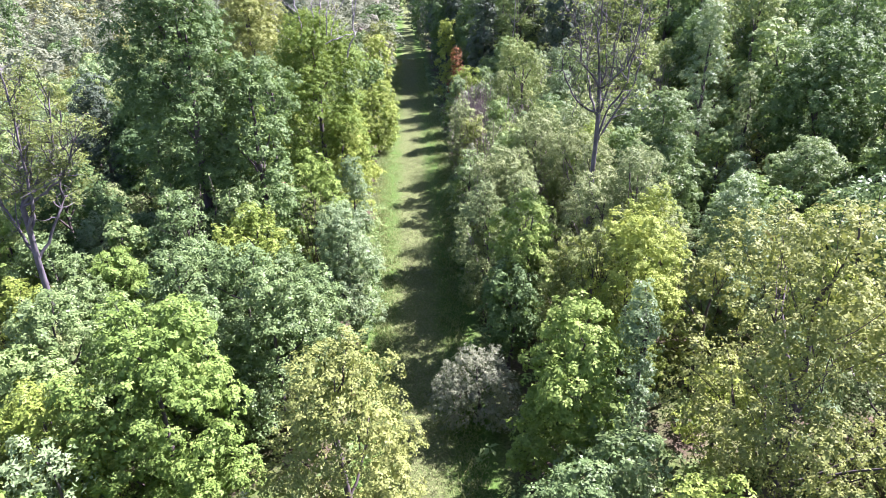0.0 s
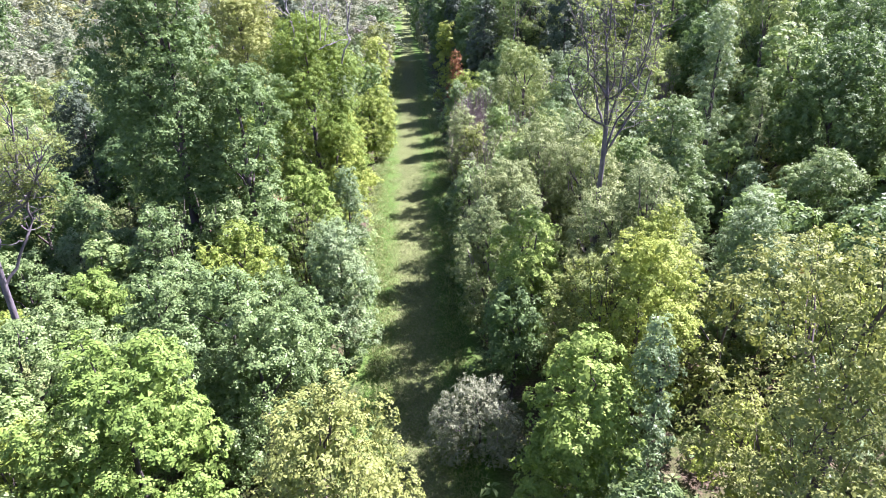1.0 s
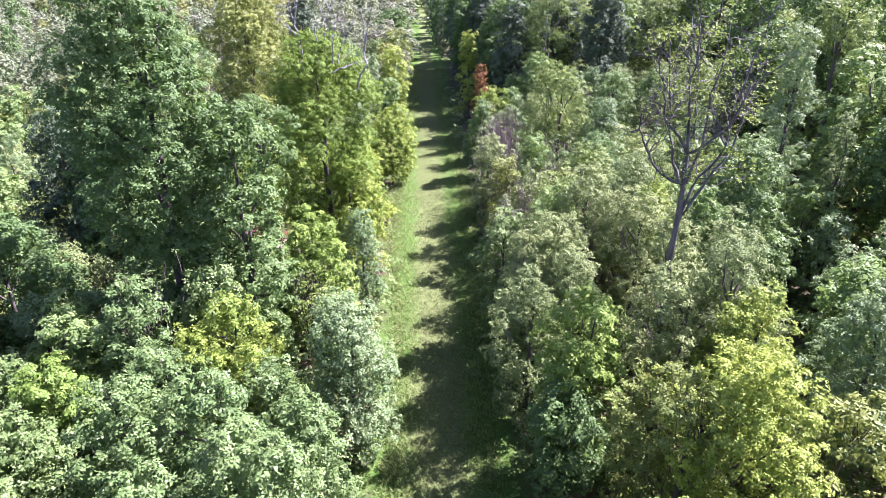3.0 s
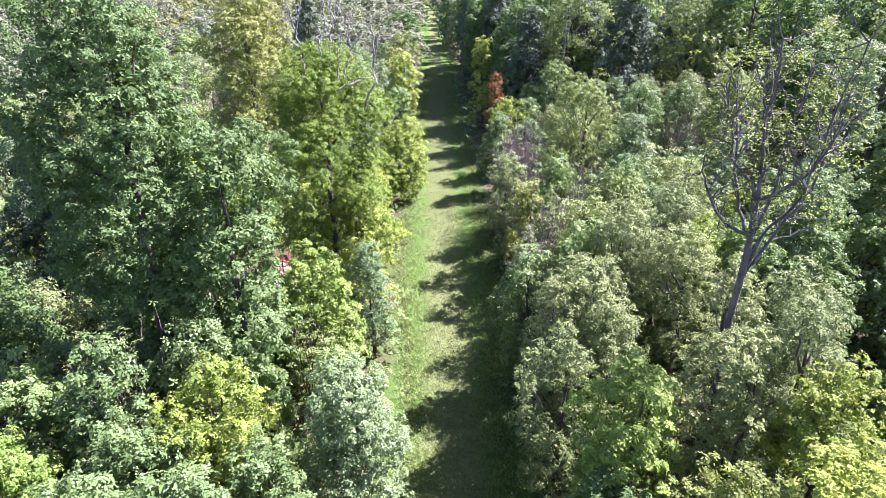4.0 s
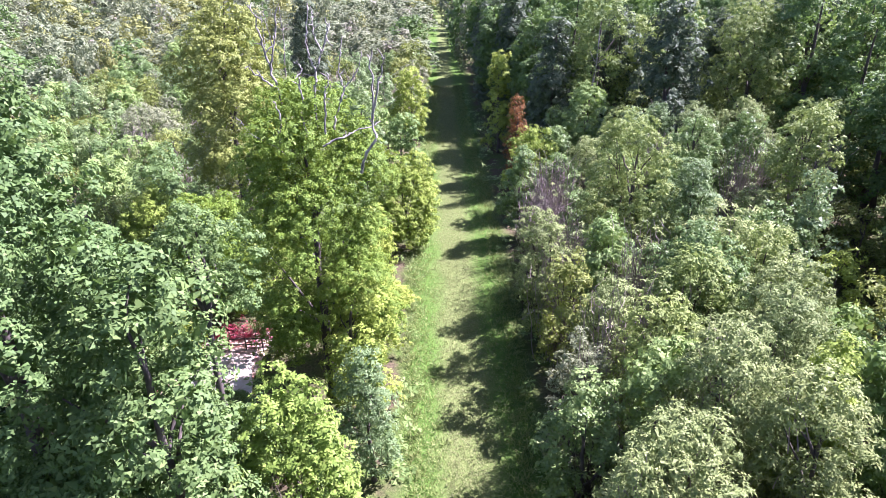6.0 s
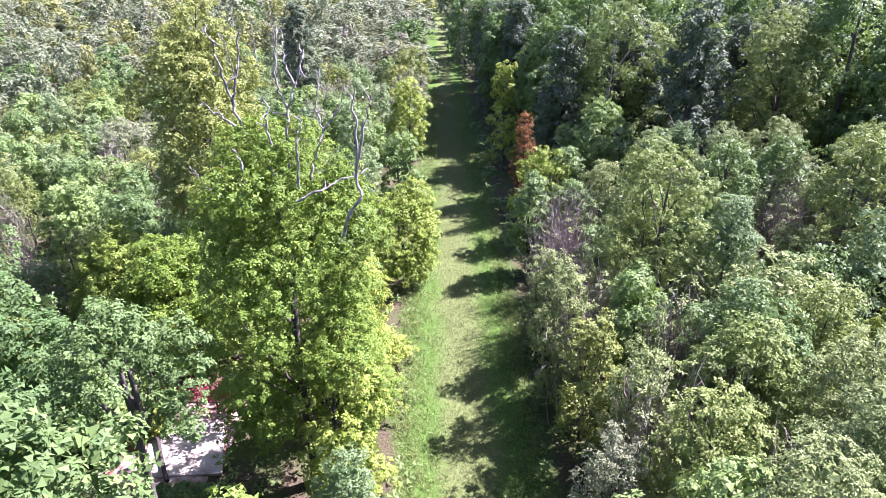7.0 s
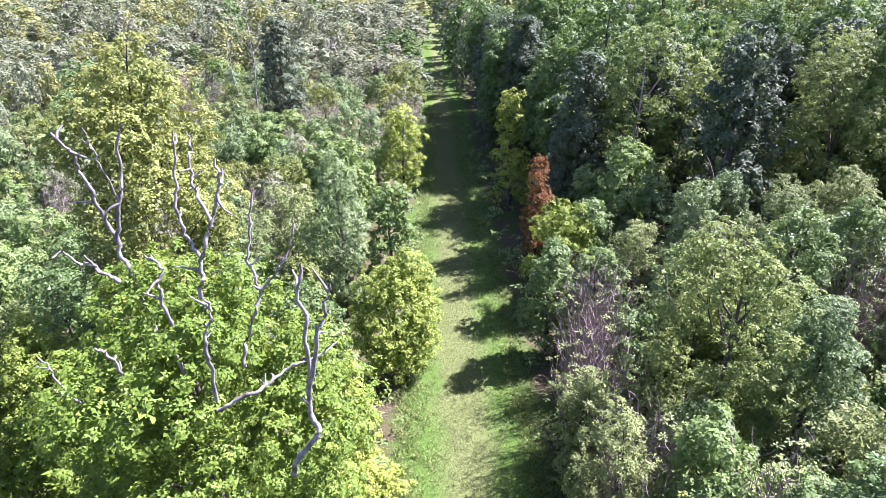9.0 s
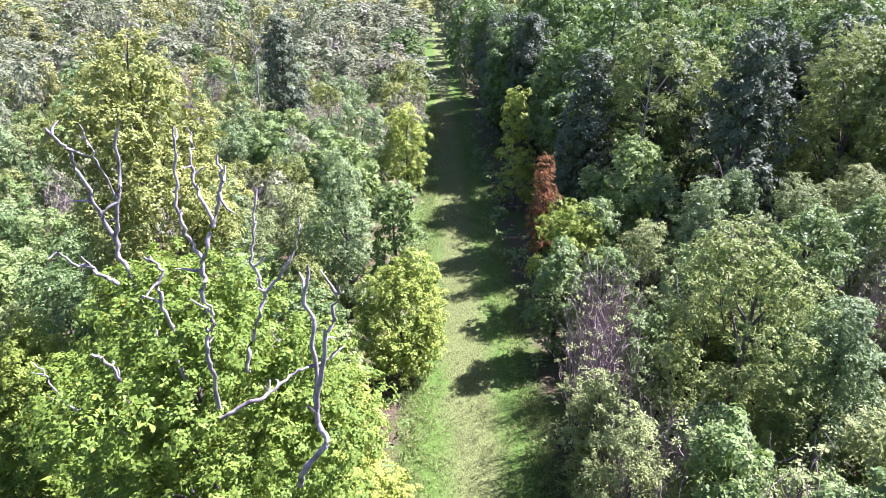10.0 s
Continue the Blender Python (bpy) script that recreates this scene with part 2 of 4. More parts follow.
def leaves(rng, centre, normal, length, width, per, flat=0.3, lift=-0.05, pointed=False):
    """Sprays of leaves that fan out from each centre, pointed or broad at the tip."""
    n = len(centre)
    nn = unit(normal + rng.normal(0, flat * 0.7, (n, 3)))
    t1 = unit(np.cross(nn, rng.normal(0, 1, (n, 3))))
    t2 = np.cross(nn, t1)
    ang = rng.uniform(0, 6.283, (n, 1)) + np.arange(per)[None] * 6.283 / per + rng.normal(0, 0.22, (n, per))
    d = np.cos(ang)[..., None] * t1[:, None] + np.sin(ang)[..., None] * t2[:, None]
    d = unit(d + nn[:, None] * rng.normal(lift, 0.17, (n, per, 1)))
    up = unit(nn[:, None] + d * 0.25 + rng.normal(0, 0.13, (n, per, 3)))
    side = unit(np.cross(d, up))
    le = length * rng.uniform(0.7, 1.25, (n, per, 1))
    wi = width * rng.uniform(0.75, 1.2, (n, per, 1))
    base = centre[:, None] + d * le * 0.06 + rng.normal(0, length * 0.09, (n, per, 3))
    if pointed:
        tri = np.stack([base + side * wi * 0.5 + d * le * 0.12, base + d * le, base - side * wi * 0.5 + d * le * 0.34], 2)
    else:
        cut = rng.uniform(0.62, 1.0, (n, per, 1))
        tri = np.stack([base, base + d * le + side * wi * 0.5, base + d * le * cut - side * wi * 0.5], 2)
    return tri.reshape(-1, 3), np.arange(n * per * 3).reshape(-1, 3)


def crown_lobes(rng, shape, height, radius, low, count):
    """Centres and radii of the leafy boughs of a crown."""
    u = np.sort((np.arange(count) + rng.uniform(0, 1, count)) / count)
    if shape == "cone":
        env = lambda s: (1 - s) ** 0.7 * 0.95 + 0.1
        size = 0.34
    elif shape == "column":
        env = lambda s: np.clip(np.sin(math.pi * np.clip(s * 0.9 + 0.1, 0, 1)), 0.2, 1) ** 0.6
        size = 0.42
    else:
        env = lambda s: np.sqrt(np.clip(1 - (s * 1.55 - 0.62) ** 2, 0.05, 1))
        size = 0.33
    lr = radius * size * rng.uniform(0.55, 1.3, count)
    ang = np.arange(count) * 2.39996 + rng.normal(0, 0.5, count)
    seed = rng.uniform(0, 90, 3)
    swell = np.array([1 + 0.55 * noise.noise(Vector((math.cos(q) * 1.1 + seed[0], math.sin(q) * 1.1 + seed[1], s * 2.2 + seed[2]))) for q, s in zip(ang, u)])
    rad = np.maximum(radius * env(u) * swell - lr * 0.7, 0) * rng.uniform(0.5, 1.1, count) ** 0.5
    z = low + u * (height - low) * (0.9 + 0.1 * swell) - lr * 0.5 * u + rng.normal(0, 0.06, count) * radius
    return np.stack([np.cos(ang) * rad, np.sin(ang) * rad, z], -1), lr


def crown_sprays(rng, cen, lr, gap, squash=0.8, tuft=2.9):
    """Sprays gathered in tufts over the boughs, with their normals; then sparse points within the boughs."""
    pts, nor, core, ratio = [], [], [], np.array([1, 1, squash])
    step, per_tuft = tuft * gap, max(int(tuft * tuft + 0.5), 4)
    for i in range(len(cen)):
        k = max(int(4 * math.pi * lr[i] ** 2 * 0.8 / step ** 2), 5)
        d = unit(rng.normal(0, 1, (k, 3)) + np.array([0, 0, 0.35]))
        lump = np.array([noise.noise(Vector(v * 2.1 + cen[i])) for v in d])[:, None]
        p = cen[i] + d * lr[i] * (rng.uniform(0.72, 1.18, (k, 1)) + 0.35 * lump) * ratio
        keep = np.ones(k, bool)
        for q in range(len(cen)):
            if q != i:
                keep &= np.linalg.norm((p - cen[q]) / (lr[q] * ratio), axis=1) > 0.72
        p, d = p[keep], d[keep]
        axis = unit(d + np.array([0, 0, 0.6]))
        way = unit(axis[:, None] * 0.8 + rng.normal(0, 0.62, (len(p), per_tuft, 3)))
        wide = step * rng.uniform(0.3, 0.56, (len(p), 1, 1)) * rng.uniform(0.8, 1.1, (len(p), per_tuft, 1))
        pts.append((p[:, None] + way * wide * np.array([1, 1, 0.8])).reshape(-1, 3))
        nor.append(unit(way + axis[:, None] * 0.35 + np.array([0, 0, 0.3])).reshape(-1, 3))
        m = max(int(lr[i] ** 2 * 1.6 / gap ** 2 / 3), 2)
        core.append(cen[i] + unit(rng.normal(0, 1, (m, 3))) * lr[i] * rng.uniform(0.25, 0.62, (m, 1)) * ratio)
    return np.concatenate(pts), np.concatenate(nor), np.concatenate(core)


KINDS = {}   # name: leaf, shape, low part, boughs, leaf length, width, leaves a spray, spray spacing, density words
def kind(name, leaf, shape, low, boughs, length, width, per, gap, bark=BARK, squash=0.8, twiggy=0, pointed=False, tuft=2.9):
    KINDS[name] = dict(leaf=leaf, shape=shape, low=low, boughs=boughs, length=length, width=width, per=per, gap=gap, bark=bark, squash=squash, twiggy=twiggy, pointed=pointed, tuft=tuft)


kind("oak", "oak", "round", 0.3, 46, 0.184, 0.156, 3, 0.234)
kind("tall_oak", "oak", "round", 0.36, 60, 0.184, 0.156, 3, 0.234)
kind("sunny_oak", "oak_sunny", "round", 0.2, 60, 0.166, 0.138, 3, 0.211)
kind("olive_oak", "olive", "round", 0.3, 56, 0.156, 0.129, 3, 0.211, tuft=2.9)
kind("high_maple", "oak", "round", 0.76, 18, 0.166, 0.147, 3, 0.211)
kind("maple", "maple", "round", 0.1, 38, 0.162, 0.152, 4, 0.224)
kind("bright_maple", "bright_maple", "round", 0.1, 44, 0.152, 0.142, 4, 0.220)
kind("ash", "ash", "round", 0.1, 38, 0.166, 0.120, 3, 0.195, tuft=3.0)
kind("slim_ash", "ash_light", "column", 0.06, 34, 0.156, 0.092, 3, 0.170, pointed=True, tuft=2.6)
kind("yellow", "yellow", "round", 0.12, 32, 0.138, 0.120, 3, 0.187, tuft=2.8)
kind("lime", "lime", "round", 0.08, 38, 0.138, 0.120, 3, 0.183, tuft=2.9)
kind("lime_cone", "lime", "cone", 0.04, 38, 0.138, 0.110, 3, 0.172, tuft=2.8)
kind("willow", "willow", "round", 0.08, 36, 0.156, 0.078, 3, 0.163, twiggy=5, pointed=True, tuft=2.4)
kind("olive", "olive", "round", 0.15, 40, 0.138, 0.110, 3, 0.195, twiggy=6, tuft=2.5)
kind("airy_olive", "olive", "round", 0.22, 24, 0.138, 0.110, 3, 0.215, twiggy=16, tuft=2.3)
kind("elm", "elm", "round", 0.15, 40, 0.138, 0.110, 3, 0.195, twiggy=6, tuft=2.5)
kind("dark", "dark", "column", 0.03, 38, 0.166, 0.138, 3, 0.195)
kind("rust", "rust", "cone", 0.1, 24, 0.129, 0.074, 3, 0.172, twiggy=8, pointed=True, tuft=2.3)
kind("silver", "silver", "round", 0.04, 26, 0.129, 0.069, 3, 0.148, twiggy=5, pointed=True, tuft=2.3)
kind("spire", "willow", "cone", 0.03, 30, 0.156, 0.101, 3, 0.179, tuft=2.6)


def tree_arrays(rng, k, height, radius, coarse=1.0, boughs=None, density=1.0):
    """Crown arrays, bough centres and sizes."""
    c = KINDS[k]
    cen, lr = crown_lobes(rng, c["shape"], height, radius, c["low"] * height + radius * 0.2, boughs or c["boughs"])
    p, d, core = crown_sprays(rng, cen, lr, c["gap"] * coarse / math.sqrt(density), c["squash"], c["tuft"])
    outer = leaves(rng, p, d, c["length"] * coarse, c["width"] * coarse, c["per"], 0.3 if coarse < 1.4 else 0.15, pointed=c["pointed"])
    inner = leaves(rng, core, rng.normal(0, 1, core.shape) + np.array([0, 0, 0.6]), c["length"] * coarse * 2.0, c["width"] * coarse * 2.2, 3, 0.6)
    v, f = join([outer, inner])
    return v, f, cen, lr


def trunk_line(rng, height, radius):
    top = (rng.normal(0, 0.25), rng.normal(0, 0.25), height * 0.86)
    line = bend(rng, (0, 0, -0.25), top, 8, 0.05 * height / 8)
    r0 = max(0.02 * height, 0.06)
    return line, np.linspace(1, 0.18, 8) ** 1.1 * r0


def make_tree(thing, k, x, y, height, radius, label, category="tree", coarse=1.0, seed=0, limbs=6, boughs=None, group="", density=1.0):
    """A tree on the ground: trunk, limbs, crown."""
    rng = np.random.default_rng(seed + int(abs(x) * 97 + abs(y) * 31))
    c = KINDS[k]
    root = new(thing)
    root.matrix_basis = pose(x, y, 0)
    tagged(root, label, category, group)
    v, f, cen, lr = tree_arrays(rng, k, height, radius, coarse, boughs, density)
    line, rad = trunk_line(rng, height, radius)
    part("trunk", mesh_from("trunk", *tube(line, rad, 8), c["bark"], True), root)
    pick = rng.permutation(len(cen))[:limbs]
    for i in pick:
        s = np.clip((cen[i][2] - radius * 0.7) / (height * 0.86), 0.12, 0.85)
        j = s * 7
        a = line[int(j)] * (1 - j % 1) + line[min(int(j) + 1, 7)] * (j % 1)
        e = cen[i] + np.array([0, 0, lr[i] * 0.75])
        pts = bend(rng, a, e, 6, 0.10)
        part("limb", mesh_from("limb", *tube(pts, np.linspace(1, 0.2, 6) * max(0.0062 * height, 0.03), 5), c["bark"], True), root)
    if c["twiggy"]:
        pieces = []
        for _ in range(c["twiggy"] * 3):
            i = rng.integers(len(cen))
            d = unit(rng.normal(0, 1, 3) + np.array([0, 0, 0.9]))
            a = cen[i] * np.array([0.6, 0.6, 0.8])
            pieces.append(tube(bend(rng, a, cen[i] + d * lr[i] * 1.1, 5, 0.08), np.linspace(0.03, 0.008, 5), 3))
        tagged(part("brushwood", mesh_from("brushwood", *join(pieces), DRY_STEM if c["leaf"] in ("willow", "silver") else TWIG), root, "bare grey-brown twigs"), kind="stuff")
    part("crown", mesh_from("crown", v, f, LEAF[c["leaf"]]), root)
    return root


def make_thicket(thing, x, y, height, radius, label, stems=70, seed=0, leaf="silver", leafy=0.5):
    """A leafless thicket: many thin stems that fork, with a few leaves left."""
    rng = np.random.default_rng(seed + int(abs(x) * 53 + abs(y) * 17))
    root = tagged(new(thing), label, "shrub")
    root.matrix_basis = pose(x, y, 0)
    pieces, ends = [], []
    for _ in range(stems):
        a = np.append(rng.normal(0, radius * 0.28, 2), -0.1)
        h = height * rng.uniform(0.55, 1.05)
        b = np.append(a[:2] * 1.6 + rng.normal(0, radius * 0.36, 2), h)
        line = bend(rng, a, b, 7, 0.09)
        pieces.append(tube(line, np.linspace(0.035, 0.010, 7), 3))
        for _ in range(5):
            s = line[rng.integers(2, 7)]
            e = s + np.append(rng.normal(0, 0.45, 2), rng.uniform(0.3, 1.1))
            pieces.append(tube(bend(rng, s, e, 4, 0.05), np.linspace(0.014, 0.006, 4), 3))
            ends.append(e)
    tagged(part("brushwood", mesh_from("brushwood", *join(pieces), DRY_STEM if leafy < 0.25 else TWIG), root), kind="stuff")
    ends = np.array(ends)
    pick = ends[rng.uniform(0, 1, len(ends)) < leafy]
    if len(pick):
        v, f = leaves(rng, pick, np.tile([0, 0, 1.0], (len(pick), 1)), 0.2, 0.09, 6)
        part("foliage", mesh_from("foliage", v, f, LEAF[leaf]), root)
    return root


# ---- ground ----
def build_ground():
    xs = np.concatenate([np.linspace(-2500, -70, 18)[:-1], np.linspace(-70, 70, 141), np.linspace(70, 2500, 18)[1:]])
    ys = np.concatenate([np.linspace(-1500, -10, 12)[:-1], np.linspace(-10, 180, 191), np.linspace(180, 4500, 24)[1:]])
    gx, gy = np.meshgrid(xs, ys, indexing="ij")
    z = np.array([0.10 * noise.noise(Vector((a * 0.35, b * 0.35, 0))) + 0.05 * noise.noise(Vector((a * 1.3, b * 1.3, 5))) for a, b in zip(gx.ravel(), gy.ravel())])
    v = np.stack([gx.ravel(), gy.ravel(), z], -1)
    nx, ny = len(xs), len(ys)
    i, j = np.meshgrid(np.arange(nx - 1), np.arange(ny - 1), indexing="ij")
    q = np.stack([i * ny + j, (i + 1) * ny + j, (i + 1) * ny + j + 1, i * ny + j + 1], -1).reshape(-1, 4)
    ob = part("ground", mesh_from("ground", v, q, ground_material(), True))
    tagged(ob, "mown grass ride through leaf-littered woodland floor", "ground", kind="structure")


build_ground()


def grass_stuff():
    rng = np.random.default_rng(5)
    # tall grass along both edges
    n = 12000
    y = 10 + 130 * rng.uniform(0, 1, n) ** 1.2
    half = np.interp(y, [0, 30, 45, 58, 85, 100, 130, 200], [2.2, 2.4, 2.7, 3.5, 3.5, 2.9, 2.4, 2.2])
    side = np.where(rng.uniform(0, 1, n) < 0.55, -1, 1)
    off = side * (half + 0.1 - np.abs(rng.normal(0, 0.9, n)) + rng.uniform(-0.1, 0.7, n))
    p = np.stack([ride_x(y) + off, y, np.full(n, 0.05)], -1)
    v, f = leaves(rng, p, np.tile([0, 0, 1.0], (n, 1)), 0.34, 0.055, 4, 0.3, 0.9, True)
    tagged(part("tall_grass", mesh_from("tall_grass", v, f, LEAF["grass"])), "lush green unmown grass along the ride", "grass", kind="stuff")
    n = 26000
    y = 10 + 130 * rng.uniform(0, 1, n) ** 1.2
    half = np.interp(y, [0, 30, 45, 58, 85, 100, 130, 200], [2.2, 2.4, 2.7, 3.5, 3.5, 2.9, 2.4, 2.2])
    p = np.stack([ride_x(y) - 0.1 + rng.normal(0, 0.45, n) * half, y, np.full(n, 0.03)], -1)
    v, f = leaves(rng, p, np.tile([0, 0, 1.0], (n, 1)), 0.11, 0.03, 5, 0.35, 1.0, True)
    tagged(part("mown_grass", mesh_from("mown_grass", v, f, LEAF["short_grass"])), "short yellowish mown grass on the ride", "grass", kind="stuff")


grass_stuff()

# ---- the trees one can tell apart ----
# kind, x, y, height, radius, thing, label
ash_l = "grey-green leafy ash tree beside the grass ride"
KEY = [
    ("bright_maple", -11.5, 19.2, 11.0, 3.2, "maple_tree", "bright mid-green maple tree with clumped leaves"),
    ("olive", -3.9, 16.8, 11.1, 2.7, "hawthorn_tree", "olive-green rounded tree with rusty tinged leaves"),
    ("slim_ash", -6.4, 33.6, 9.3, 2.3, "ash_tree", ash_l),
    ("maple", -17.6, 20.6, 8.7, 2.2, "ash_tree", "grey-green leafy young tree in thick scrub"),
    ("yellow", -15.2, 17.8, 8.9, 2.3, "field_maple", "yellow-green field maple in full sun"),
    ("ash", -19.0, 27.0, 7.5, 3.2, "ash_tree", "grey-green leafy young tree in thick scrub"),
    ("yellow", -11.6, 33.4, 9.6, 1.6, "field_maple", "yellowing field maple among green scrub"),
    ("yellow", -10.4, 33.9, 7.9, 1.4, "field_maple", "yellowing field maple among green scrub"),
    ("tall_oak", -16.2, 38.8, 22.6, 3.5, "oak_tree", "tall dark green oak with dense crown"),
    ("oak", -12.4, 39.0, 16.8, 2.7, "oak_tree", "dark green oak leaning out from a taller oak"),
    ("high_maple", -12.2, 43.8, 16.2, 1.9, "maple_tree", "mid-green slender maple beside a dark oak"),
    ("oak", -25.5, 38.5, 11.5, 3.0, "oak_tree", "dark green oak with spreading crown"),
    ("oak", -23.5, 50.0, 14.0, 4.0, "oak_tree", "dark green oak with spreading crown"),
    ("dark", -28.0, 49.4, 14.0, 2.4, "yew_tree", "dark green columnar evergreen tree"),
    ("bright_maple", -9.9, 43.2, 9.1, 2.3, "maple_tree", "fresh green round maple close to the ride"),
    ("slim_ash", -7.7, 47.4, 7.7, 1.5, "willow_tree", "slim grey-green willow at the ride's edge"),
    ("lime", -8.9, 51.6, 10.2, 2.2, "maple_tree", "sunlit bright green maple beside the ride"),
    ("lime_cone", -9.6, 58.0, 9.4, 2.3, "hornbeam_tree", "light green pointed hornbeam at the ride's edge"),
    ("lime_cone", -9.6, 62.8, 7.8, 2.2, "hornbeam_tree", "light green pointed hornbeam at the ride's edge"),
    ("lime", -8.3, 73.2, 8.3, 2.9, "hornbeam_tree", "yellow-green bushy hornbeam overhanging the ride"),
    ("slim_ash", -12.8, 80.0, 12.6, 1.9, "poplar_tree", "slim grey-green poplar with a pointed top"),
    ("maple", -9.6, 83.0, 9.3, 2.1, "maple_tree", "green and rust tinged tree along the ride"),
    ("lime", -10.9, 105.0, 9.2, 2.6, "hornbeam_tree", "yellow-green bushy hornbeam overhanging the ride"),
    ("dark", -29.0, 126.0, 16.5, 3.0, "ivy_clad_tree", "dark ivy-covered tree standing above scrub"),
    ("olive_oak", -21.4, 72.0, 20.0, 4.2, "oak_tree", "yellow-green oak with an open upright crown"),
    ("silver", -42.0, 96.5, 7.4, 3.0, "willow_tree", "pale silvery willow bush in open scrub"),
    ("sunny_oak", -20.5, 61.5, 9.0, 3.4, "oak_tree", "sunlit yellow-green young oak"),
    ("lime", -26.5, 66.0, 8.5, 3.0, "maple_tree", "sunlit bright green bushy maple"),
    ("bright_maple", 5.2, 20.8, 10.0, 2.5, "maple_tree", "vivid green round maple beside the ride"),
    ("yellow", 8.8, 26.8, 11.2, 2.8, "field_maple", "yellow-green spreading field maple"),
    ("airy_olive", 7.2, 26.8, 10.2, 2.0, "hawthorn_tree", "olive-yellow rounded tree over dark gaps"),
    ("slim_ash", 7.3, 20.6, 11.3, 1.1, "ash_sapling", "pale grey-green ash sapling"),
    ("airy_olive", 12.4, 18.0, 14.8, 4.1, "hawthorn_tree", "tall olive-yellow tree with tangled bare boughs"),
    ("yellow", 7.5, 13.0, 9.0, 1.8, "field_maple", "bright yellow-green treetop in sun"),
    ("bright_maple", 4.5, 32.6, 10.2, 2.1, "maple_tree", "fresh green tree with a shaded flank"),
    ("ash", 16.2, 46.4, 12.7, 3.0, "ash_tree", "light green leafy ash over lower scrub"),
    ("slim_ash", 15.4, 31.0, 11.6, 2.2, "ash_tree", "upright pale green ash tree"),
    ("spire", 24.2, 50.4, 12.8, 1.3, "poplar_tree", "narrow pale olive spire-shaped tree"),
    ("ash", 24.4, 40.6, 10.3, 3.2, "ash_tree", "grey-green leafy young tree in thick scrub"),
    ("oak", 30.0, 49.5, 16.4, 4.4, "oak_tree", "tall dark green oak with dense crown"),
    ("oak", 37.0, 60.0, 17.0, 5.0, "oak_tree", "tall dark green oak with dense crown"),
    ("elm", 7.6, 65.0, 13.9, 3.2, "elm_tree", "olive-green tree with layered sunny boughs"),
    ("slim_ash", 11.6, 64.3, 10.9, 2.3, "ash_tree", "fresh light green ash with feathery leaves"),
    ("ash", 13.8, 72.6, 11.8, 2.6, "ash_tree", "grey-green leafy young tree in thick scrub"),
    ("ash", 9.4, 55.0, 10.0, 2.9, "ash_tree", "glossy grey-green leafy tree"),
    ("maple", 5.2, 58.4, 9.3, 1.8, "maple_tree", "light green leafy young tree"),
    ("lime", 2.6, 81.2, 8.6, 2.3, "field_maple", "yellow-green bushy tree at the ride's edge"),
    ("rust", 1.4, 86.4, 10.0, 1.9, "dead_spruce", "dead rust-brown small tree at the ride's edge"),
    ("lime_cone", 0.2, 100.4, 12.2, 2.1, "hornbeam_tree", "yellow-green slim tree at the ride's edge"),
    ("maple", 8.4, 87.0, 11.3, 2.6, "maple_tree", "green round leafy tree before dark woods"),
    ("elm", 10.4, 93.0, 19.0, 3.4, "elm_tree", "tall olive-green tree with a pale thin trunk"),
    ("elm", 24.0, 89.0, 18.0, 4.4, "elm_tree", "tall olive-green tree over dark woods"),
    ("elm", 23.0, 109.0, 16.4, 3.6, "elm_tree", "tall olive-green tree over dark woods"),
    ("ash", -7.2, 27.8, 8.2, 1.9, "ash_tree", "dense grey-green low tree in a leafy mass"),
    ("ash", -8.3, 24.6, 9.9, 2.3, "ash_tree", "dense grey-green low tree in a leafy mass"),
    ("ash", -10.7, 27.4, 9.7, 2.3, "ash_tree", "dense grey-green low tree in a leafy mass"),
    ("ash", -13.8, 30.6, 8.9, 2.1, "ash_tree", "dense grey-green low tree in a leafy mass"),
    ("ash", -11.4, 23.8, 9.0, 1.9, "ash_tree", "dense grey-green low tree in a leafy mass"),
    ("ash", -9.2, 30.8, 7.8, 1.7, "ash_tree", "dense grey-green low tree in a leafy mass"),
    ("ash", -13.5, 27.2, 9.7, 2.3, "ash_tree", "dense grey-green low tree in a leafy mass"),
    ("willow", 4.2, 40.6, 10.6, 2.2, "willow_tree", "grey-green sallow willow with fine leaves"),
    ("willow", 6.6, 43.6, 11.8, 2.5, "willow_tree", "grey-green sallow willow with fine leaves"),
    ("willow", 8.8, 41.6, 11.0, 2.3, "willow_tree", "grey-green sallow willow with fine leaves"),
    ("willow", 9.6, 46.6, 11.2, 2.5, "willow_tree", "grey-green sallow willow with fine leaves"),
    ("elm", 5.4, 48.4, 9.8, 2.3, "elm_tree", "mid-green leafy elm among grey willows"),
    ("elm", 8.0, 52.4, 10.4, 2.5, "elm_tree", "mid-green leafy elm among grey willows"),
    ("willow", 11.8, 50.4, 11.0, 2.5, "willow_tree", "grey-green sallow willow with fine leaves"),
    ("maple", 12.6, 44.4, 10.6, 2.4, "maple_tree", "light green leafy young tree"),
    ("willow", 4.0, 53.0, 8.4, 2.0, "willow_tree", "grey-green sallow willow with fine leaves"),
    ("elm", 13.0, 55.5, 10.2, 2.3, "elm_tree", "mid-green leafy elm among grey willows"),
    ("willow", 2.7, 39.4, 10.2, 1.8, "willow_tree", "grey-green sallow willow with fine leaves"),
    ("silver", 2.2, 48.6, 8.0, 1.6, "willow_tree", "pale silvery half-bare willow bush"),
    ("ash", 4.4, 76.0, 7.6, 1.9, "ash_tree", "glossy grey-green leafy tree"),
    ("ash", 4.8, 82.6, 8.2, 2.0, "ash_tree", "glossy grey-green leafy tree"),
    ("willow", 7.2, 78.0, 8.6, 2.2, "willow_tree", "grey-green sallow willow with fine leaves"),
